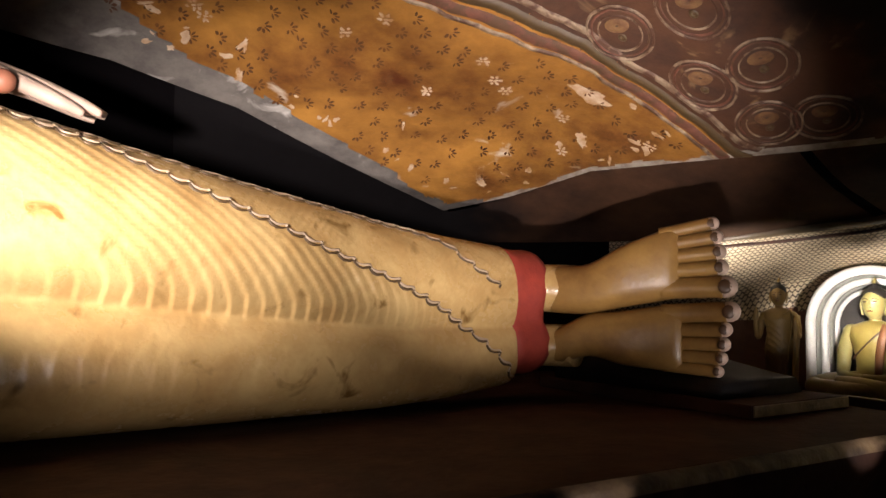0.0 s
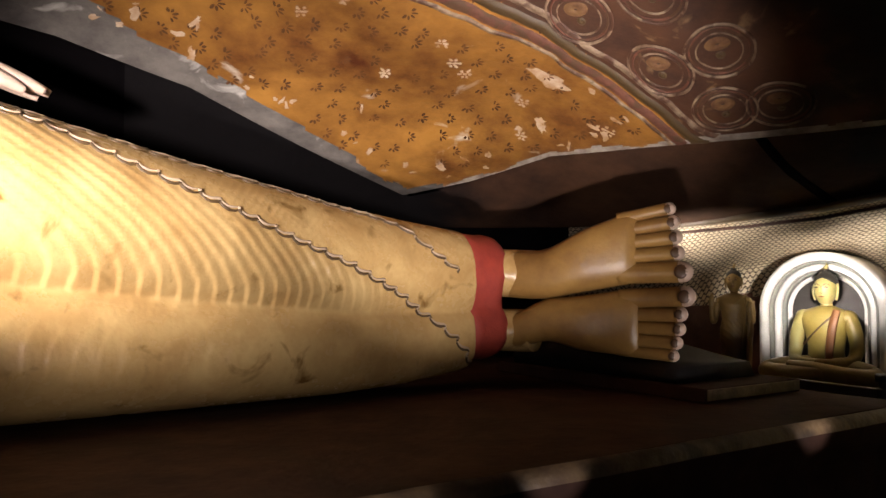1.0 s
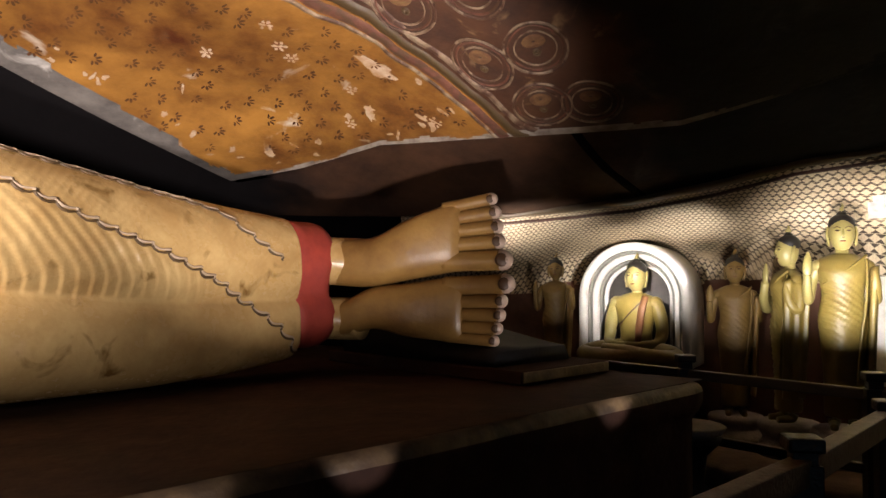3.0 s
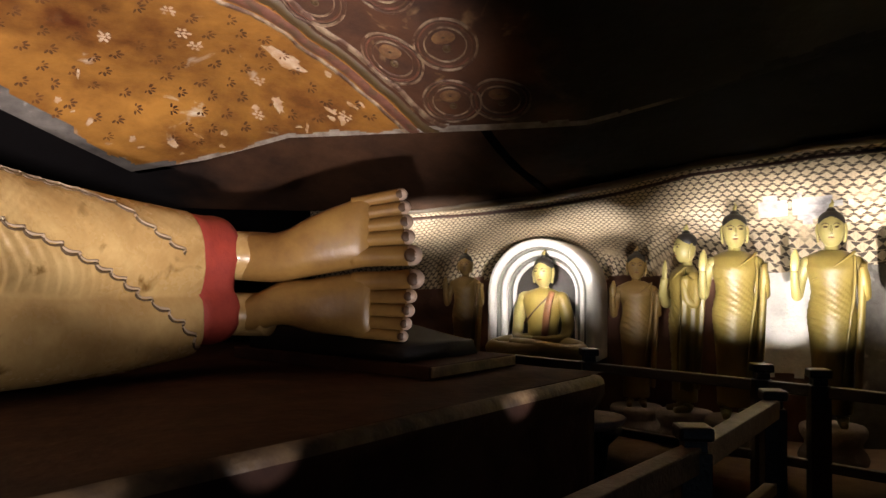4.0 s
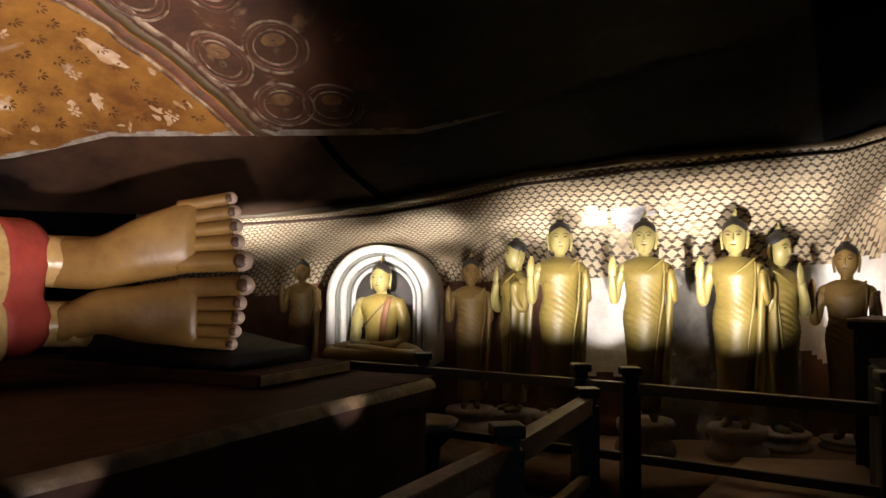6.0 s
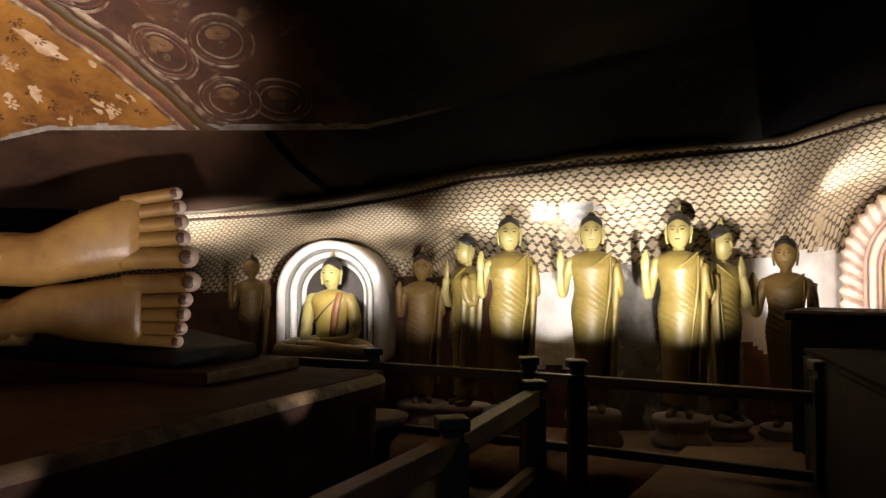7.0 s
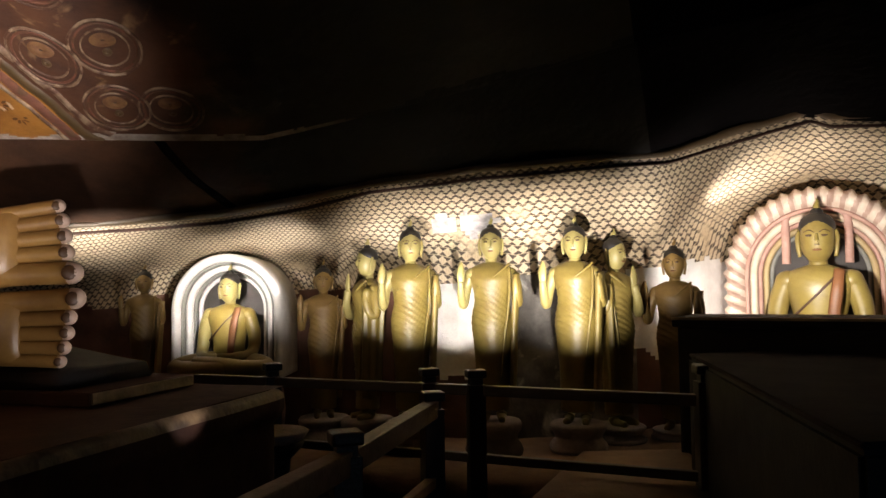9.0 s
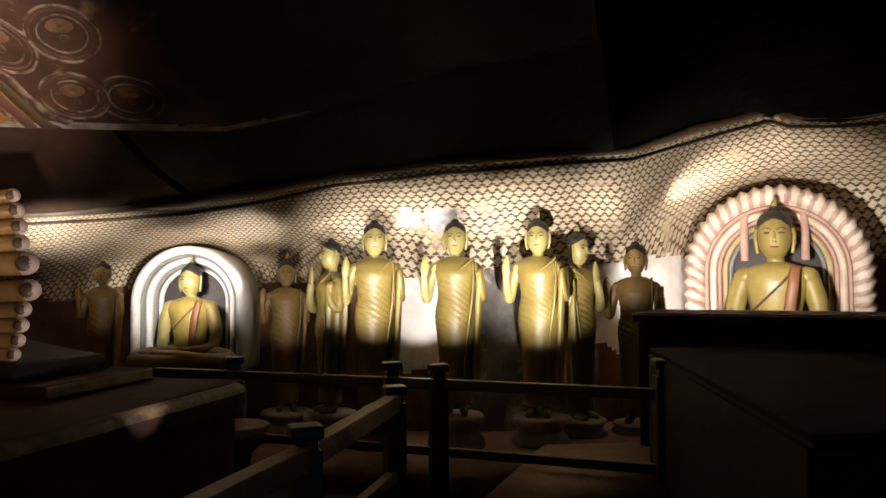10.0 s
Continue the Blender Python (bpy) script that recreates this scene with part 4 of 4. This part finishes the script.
STAND = (
    # x, y, foot z, height to the hair, turn, old paint, mirror, arm
    (2.79, 6.36, 0.61, 1.06, -8, True, 1, "raised", "small ochre standing statue with raised palm in a dark recess"),
    (4.18, 5.76, 0.37, 1.32, 4, True, 1, "raised", "ochre standing statue with one palm raised, dim"),
    (4.23, 5.16, 0.42, 1.42, -62, False, 1, "front", "standing statue turned aside with palms before its chest"),
    (4.43, 4.81, 0.42, 1.56, 6, False, 1, "raised", "floodlit yellow standing statue with one palm raised"),
    (4.86, 4.29, 0.43, 1.55, 0, False, 1, "raised", "floodlit yellow standing statue with pleated robe"),
    (5.43, 3.88, 0.39, 1.60, -4, False, 1, "raised", "brightly floodlit yellow standing statue with one palm raised"),
    (5.98, 3.87, 0.30, 1.60, 52, False, -1, "front", "standing statue in ribbed robe turned aside, palm raised"),
    (6.45, 3.58, 0.24, 1.57, -6, True, 1, "raised", "shaded ochre standing statue beside the arched niche"),
)
for x, y, z, H, turn, old, mir, arm, lab in STAND:
    st = standing_statue("standing_statue", H, FIG_OLD if old else FIG, FIG_OLD if old else FACE, lab, mir, arm, 0.13 if arm == "front" else 0.075)
    tagged(st, group="row of standing statues")
    place(st, x, y, z, turn)
    lotus(Vector((x, y)), 0.16, z, 0.225)


def seated_statue(name, W, fig, face, label, k=1.0, hs=0.26, tx=1.0):
    """W: half the knee span; base of the crossed legs at z = 0, looking along -y."""
    bm = bmesh.new()
    K, k = k, W / 0.5
    limb(bm, [(-0.10 * k, -0.05 * k, 0.12 * k, 0.13 * k), (-0.38 * k, -0.12 * k, 0.10 * k, 0.115 * k), (-0.47 * k, -0.22 * k, 0.085 * k, 0.09 * k), (-0.30 * k, -0.34 * k, 0.085 * k, 0.085 * k), (0.0, -0.38 * k, 0.10 * k, 0.085 * k), (0.22 * k, -0.36 * k, 0.13 * k, 0.05 * k)], 0, 16)
    limb(bm, [(0.10 * k, -0.05 * k, 0.12 * k, 0.13 * k), (0.38 * k, -0.12 * k, 0.10 * k, 0.115 * k), (0.47 * k, -0.22 * k, 0.085 * k, 0.09 * k), (0.30 * k, -0.34 * k, 0.095 * k, 0.085 * k), (0.0, -0.36 * k, 0.14 * k, 0.075 * k), (-0.22 * k, -0.34 * k, 0.17 * k, 0.045 * k)], 0, 16)
    k = K
    secs = [(0.02, 0.27, 0.20, 0), (0.2, 0.23, 0.165, 0), (0.35, 0.215, 0.15, 0), (0.5, 0.245, 0.16, 0), (0.62, 0.29, 0.165, 0), (0.70, 0.31, 0.15, 0), (0.76, 0.27, 0.12, 0), (0.80, 0.16, 0.09, 0.01), (0.82, 0.09, 0.07, 0.02)]
    loft(bm, [robe_ring(z * k, rx * k * tx, ry * k, 0, cy * k, 0, 0.012, 44) for z, rx, ry, cy in smooth_pts(secs, 8)], 0)
    for s in (-1, 1):
        limb(bm, [(s * 0.27 * k * tx, 0, 0.70 * k, 0.085 * k), (s * 0.345 * k * tx, 0.0, 0.52 * k, 0.078 * k), (s * 0.365 * k * tx, -0.02 * k, 0.34 * k, 0.07 * k), (s * 0.33 * k * tx, -0.12 * k, 0.24 * k, 0.062 * k), (s * 0.16 * k, -0.28 * k, 0.225 * k, 0.05 * k), (s * 0.0, -0.31 * k, 0.225 * k, 0.045 * k)], 0 if s > 0 else 1, 14)
    # sash from the shoulder to the lap
    limb(bm, [(0.15 * k, -0.10 * k, 0.78 * k, 0.04 * k), (0.13 * k, -0.165 * k, 0.62 * k, 0.045 * k), (0.10 * k, -0.165 * k, 0.42 * k, 0.045 * k), (0.09 * k, -0.18 * k, 0.25 * k, 0.04 * k)], 4, 8, 5, 0.4, (0, 1, 0))
    limb(bm, [(0.16 * k, -0.10 * k, 0.77 * k, 0.012 * k), (0.0, -0.17 * k, 0.60 * k, 0.010 * k), (-0.2 * k, -0.10 * k, 0.40 * k, 0.010 * k)], 3, 6, 5)
    head(bm, 0.835 * k, hs, 0.0, True, 0.98)
    for s in (-1, 1):
        ball(bm, (s * 0.265 * k * tx, 0, 0.695 * k), (0.092 * k, 0.092 * k, 0.085 * k), 0 if s > 0 else 1, 16, 10)
    return tagged(obj(name, bm, [fig, face, HAIR, LINE, SASH]), label, "statue")


def arch_band(bm, w, h, y0, y1, thick, mi=0, scallop=0, base=0.0, seg=72):
    """An upright horseshoe moulding: w half width, h height; y0 front, y1 back."""
    def prof(i, off):
        t = i / seg
        ws, hs = w - off, h - off
        straight = max(hs - ws, 0.05)
        tot = 2 * straight + math.pi * ws
        d = t * tot
        if d < straight:
            return -ws, base + d
        if d < straight + math.pi * ws:
            a = (d - straight) / ws
            return -ws * math.cos(a), base + straight + ws * math.sin(a)
        return ws, base + straight - (d - straight - math.pi * ws)
    rows = []
    for i in range(seg + 1):
        (xo, zo), (xi, zi) = prof(i, 0), prof(i, thick)
        g = (0.5 + 0.5 * math.cos(TAU * scallop * i / seg)) * 0.18 * thick if scallop else 0
        dx, dz = xi - xo, zi - zo
        L = math.hypot(dx, dz) or 1
        mx_, mz_ = (xo + xi) / 2, (zo + zi) / 2
        rows.append([(xo, y1, zo), (xo + dx / L * g, y0 + 0.3 * thick, zo + dz / L * g), (xo + dx * 0.2, y0 + 0.08 * thick, zo + dz * 0.2), (mx_, y0 - (0.4 * thick if scallop else 0.1 * thick) * (0.6 + (math.cos(TAU * scallop * i / seg) * 0.4 if scallop else 0)), mz_), (xi - dx * 0.2, y0 + 0.08 * thick, zi - dz * 0.2), (xi, y0 + 0.3 * thick, zi), (xi, y1, zi)])
    loft(bm, [[Vector(p) for p in r] for r in rows], mi)
    if scallop:
        bm.faces.ensure_lookup_table()
        for j, f in enumerate(bm.faces):
            f.material_index = 1 if (j // 7 * scallop / seg + (j % 7) * 0.06) % 1.0 < 0.42 else 0


def niche(name, w, h, x, y, z, rings, label, depth=0.28, turn=0.0):
    root = tagged(new(name), label, "niche")
    root.matrix_world = pose(x, y, z, 0, 0, -math.degrees(math.atan2(x, y)) + turn)
    bm = bmesh.new()
    loft(bm, [[Vector((math.cos(math.pi * k / 40) * -w * 0.97 if h > w else 0, yy, (h - w) + math.sin(math.pi * k / 40) * w * 0.97)) for k in range(41)] + [Vector((w * 0.97, yy, 0)), Vector((-w * 0.97, yy, 0))] for yy in (0.02, 0.45)])
    part("back_panel", bm, NICHE_DARK, root, "dark painted niche back", True)
    off = 0.0
    for i, (t, m, sc, lab) in enumerate(rings):
        bm = bmesh.new()
        arch_band(bm, w - off, h - off, -depth + 0.05 * i, 0.06 if i else 0.40, t, 0, sc, 0.0, 312 if sc else 72)
        part("arch_band", bm, m, root, lab, True)
        off += t + 0.002
    return root


# arched niche with the seated statue beyond the feet
niche("arched_niche", 0.50, 1.11, 3.62, 6.40, 0.73, ((0.072, WHITEP, 0, "whitewashed outer arch"), (0.024, NICHE_GREY, 0, "grey painted arch band"), (0.05, WHITEP, 0, "white painted arch band"), (0.028, NICHE_GREY, 0, "grey painted arch band"), (0.034, WHITEP, 0, "white painted arch band"), (0.04, NICHE_GREY, 0, "grey painted arch band")), "whitewashed arched niche with banded halo mouldings", 0.22, -14)
st = seated_statue("seated_statue", 0.42, FIG, FACE, "yellow seated statue with folded hands before a white arch", 0.74, 0.21, 0.86)
place(st, 3.42, 6.07, 0.785, -20)
bm = bmesh.new()
rings = []
for f, r in ((0, 0.90), (0.3, 0.92), (0.36, 1.0), (0.6, 1.03), (0.85, 0.98), (1.0, 0.86)):
    rings.append([Vector((3.40 + 0.48 * r * math.cos(TAU * k / 40), 6.03 + 0.40 * r * math.sin(TAU * k / 40), f * 0.80)) for k in range(40)])
loft(bm, rings)
tagged(obj("seat_pedestal", bm, LOW_WALL), "rounded brown pedestal under the seated statue", "pedestal")

CREAM = mat("cream_paint", (0.62, 0.52, 0.40), 0.6, colour2=(0.45, 0.35, 0.25), scale=6)
# large scalloped niche with the big seated statue
niche("scalloped_niche", 0.86, 1.50, 8.08, 2.99, 0.93, ((0.20, PINK_SCALLOP := [mat("cream_scallop_paint", (0.66, 0.56, 0.46), 0.6, colour2=(0.5, 0.36, 0.27), scale=6), mat("rose_scallop_paint", (0.48, 0.33, 0.26), 0.6, colour2=(0.33, 0.2, 0.15), scale=6)], 32, "rose and cream scalloped arch band"), (0.035, PINK, 0, "pink painted arch band"), (0.07, CREAM, 0, "cream painted arch band"), (0.04, PINK, 0, "pink painted arch band"), (0.055, NICHE_OCHRE, 0, "ochre painted arch band"), (0.04, NICHE_GREY, 0, "grey painted arch band")), "large arched niche with scalloped rose and cream mouldings")
st = seated_statue("large_seated_statue", 0.72, FIG, FIG, "large yellow seated statue with red-brown sash in scalloped niche", 1.17, 0.375, 0.85)
place(st, 7.66, 2.83, 0.71, 0)
bm = bmesh.new()
arch_band(bm, 0.31, 0.68, 0.0, 0.10, 0.075, 0, 0)
halo = tagged(obj("halo_arch", bm, PINK), "pink painted arch halo behind the large statue's head", "halo")
halo.matrix_world = pose(7.89, 2.93, 1.69, 0, 0, -69.8)
bm = bmesh.new()
box(bm, (0, 0, 0.46), (1.8, 1.2, 0.92), bevel=0.03)
ped = tagged(obj("niche_pedestal", bm, LOW_WALL), "broad brown plastered base of the large niche", "pedestal")
ped.matrix_world = pose(7.97, 2.95, 0, 0, 0, -69.8)


# ---- altar table and plinth at the aisle's end ----
def altar():
    root = tagged(new("altar_table"), "black-painted altar block with pale edge before the large niche", "altar")
    a, b = polar(61.6, 6.1), polar(76, 6.0)
    d = (b - a).normalized()
    n = Vector((d.y, -d.x, 0))
    m = Matrix((((*d, 0)), ((*n, 0)), (0, 0, 1, 0), (0, 0, 0, 1))).transposed()
    m.translation = (a.x, a.y, 0)
    L = (b - a).length + 1.5
    bm = bmesh.new()
    box(bm, (L / 2, -0.30, 0.60), (L, 0.6, 1.2), bevel=0.02, m=m)
    part("block", bm, BLACK, root)
    bm = bmesh.new()
    box(bm, (L / 2, -0.31, 1.236), (L + 0.06, 0.68, 0.07), bevel=0.012, m=m)
    part("top", bm, BLACK, root)
    bm = bmesh.new()
    box(bm, (L / 2, 0.04, 1.262), (L + 0.06, 0.018, 0.02), bevel=0.003, m=m)
    part("edge_strip", bm, NICHE_OCHRE, root, "pale worn edge strip")


altar()


def prism(bm, pts, z0, z1, bevel=0.02):
    lo = [bm.verts.new((x, y, z0)) for x, y in pts]
    hi = [bm.verts.new((x, y, z1)) for x, y in pts]
    n = len(pts)
    for i in range(n):
        bm.faces.new((lo[i], lo[(i + 1) % n], hi[(i + 1) % n], hi[i]))
    bm.faces.new(hi)
    bm.faces.new(lo[::-1])
    bmesh.ops.recalc_face_normals(bm, faces=bm.faces)
    bmesh.ops.bevel(bm, geom=list(bm.edges), offset=bevel, segments=2, affect="EDGES")


bm = bmesh.new()
p = [(5.0, 2.60), (5.36, 2.40), (6.2, 0.9), (4.6, -0.6), (2.75, 0.72)]
prism(bm, p, 0, 1.028)
side = tagged(new("side_plinth"), "black side plinth with brown plastered top before the altar", "plinth")
part("body", bm, BLACK, side)
bm = bmesh.new()
prism(bm, [(x * 0.997 + 0.012, y * 0.997) for x, y in p], 1.03, 1.052, 0.006)
part("top", bm, DARK_PLASTER, side, "dark brown top")

# low step on the floor before the statues
bm = bmesh.new()
p = [(4.9, 3.44), (5.5, 2.95), (4.75, 2.1), (3.7, 2.1), (3.45, 2.75)]
prism(bm, p, 0, 0.3)
tagged(obj("low_plinth", bm, STEP), "low brown cement block beside the railing", "step")
bm = bmesh.new()
p = [polar(25, 6.5), polar(33, 6.1), polar(41, 5.7), polar(50, 5.5), polar(61, 6.1), polar(63, 8.2), polar(50, 7.1), polar(34, 7.6), polar(20, 7.5), polar(19, 6.8)]
prism(bm, [(q.x, q.y) for q in p], 0, 0.16, 0.015)
tagged(obj("statue_step", bm, STEP), "low brown cement platform under the row of statues", "step", kind="structure")


# ---- railing ----
def rail_bar(name, a, b, w, h, material, parent, lab=""):
    a, b = Vector(a), Vector(b)
    d = b - a
    rot = d.to_track_quat("X", "Z").to_matrix().to_4x4()
    bm = bmesh.new()
    box(bm, (d.length / 2, 0, 0), (d.length, w, h), bevel=0.008, m=Matrix.Translation(a) @ rot)
    return part(name, bm, material, parent, lab)


def post(x, y, top, w, parent):
    bm = bmesh.new()
    az = -math.degrees(math.atan2(x, y)) + 18
    m = pose(x, y, 0, 0, 0, az)
    box(bm, (0, 0, (top - 0.10) / 2), (w, w, top - 0.10), bevel=0.006, m=m)
    box(bm, (0, 0, top - 0.075), (w * 0.72, w * 0.72, 0.05), m=m)
    box(bm, (0, 0, top - 0.028), (w * 1.12, w * 1.12, 0.055), bevel=0.014, m=m)
    return part("post", bm, RAILM, parent)


far = tagged(new("far_railing"), "dark-stained wooden railing before the row of statues", "railing")
line = [Vector((2.98, 5.75, 0)), Vector((3.30, 5.10, 0)), Vector((3.86, 3.92, 0)), Vector((4.00, 3.60, 0)), Vector((4.62, 2.25, 0))]
for a, b in ((line[0], line[2]), (line[2], line[4])):
    rail_bar("top_rail", (a.x, a.y, 0.815), (b.x, b.y, 0.815), 0.06, 0.07, RAILM, far)
    rail_bar("bottom_rail", (a.x, a.y, 0.365), (b.x, b.y, 0.365), 0.05, 0.06, RAILM, far)
for q in line[1:4]:
    post(q.x, q.y, 0.955, 0.115, far)
post(line[4].x, line[4].y, 1.03, 0.14, far)
near = tagged(new("near_railing"), "wooden aisle railing with worn brown handrail and dark posts", "railing")
p1, p3, p5 = Vector((3.36, 3.30, 0)), Vector((2.20, 2.50, 0)), Vector((0.9, 1.72, 0))
rail_bar("handrail", (p1.x, p1.y, 0.80), (p3.x, p3.y, 0.80), 0.085, 0.10, RAILB, near, "worn brown handrail")
rail_bar("handrail", (p3.x, p3.y, 0.80), (p5.x, p5.y, 0.80), 0.085, 0.10, RAILB, near, "worn brown handrail")
rail_bar("lower_rail", (p1.x, p1.y, 0.38), (p5.x, p5.y, 0.38), 0.06, 0.06, RAILB, near, "worn brown lower rail")
post(p1.x, p1.y, 0.90, 0.115, near)
post(p3.x, p3.y, 0.93, 0.12, near)


# grey stone bowl on a dark stand behind the railing
def stone_bowl(x, y, z):
    root = tagged(new("stone_bowl"), "shallow grey stone offering bowl on a dark tapered stand", "bowl")
    for nm, prof, m in (("stand", ((0.0, 0.17), (0.03, 0.17), (0.10, 0.10), (z - 0.12, 0.12), (z - 0.04, 0.20), (z, 0.22)), BLACK), ("bowl", ((z + 0.001, 0.16), (z + 0.03, 0.22), (z + 0.075, 0.25), (z + 0.085, 0.235), (z + 0.06, 0.19), (z + 0.045, 0.05)), STONE)):
        bm = bmesh.new()
        loft(bm, [[Vector((x + r * math.cos(TAU * k / 32), y + r * math.sin(TAU * k / 32), zz)) for k in range(32)] for zz, r in prof])
        part(nm, bm, m, root, smooth=True)


b = polar(33.2, 5.75)
stone_bowl(b.x, b.y, 0.42)
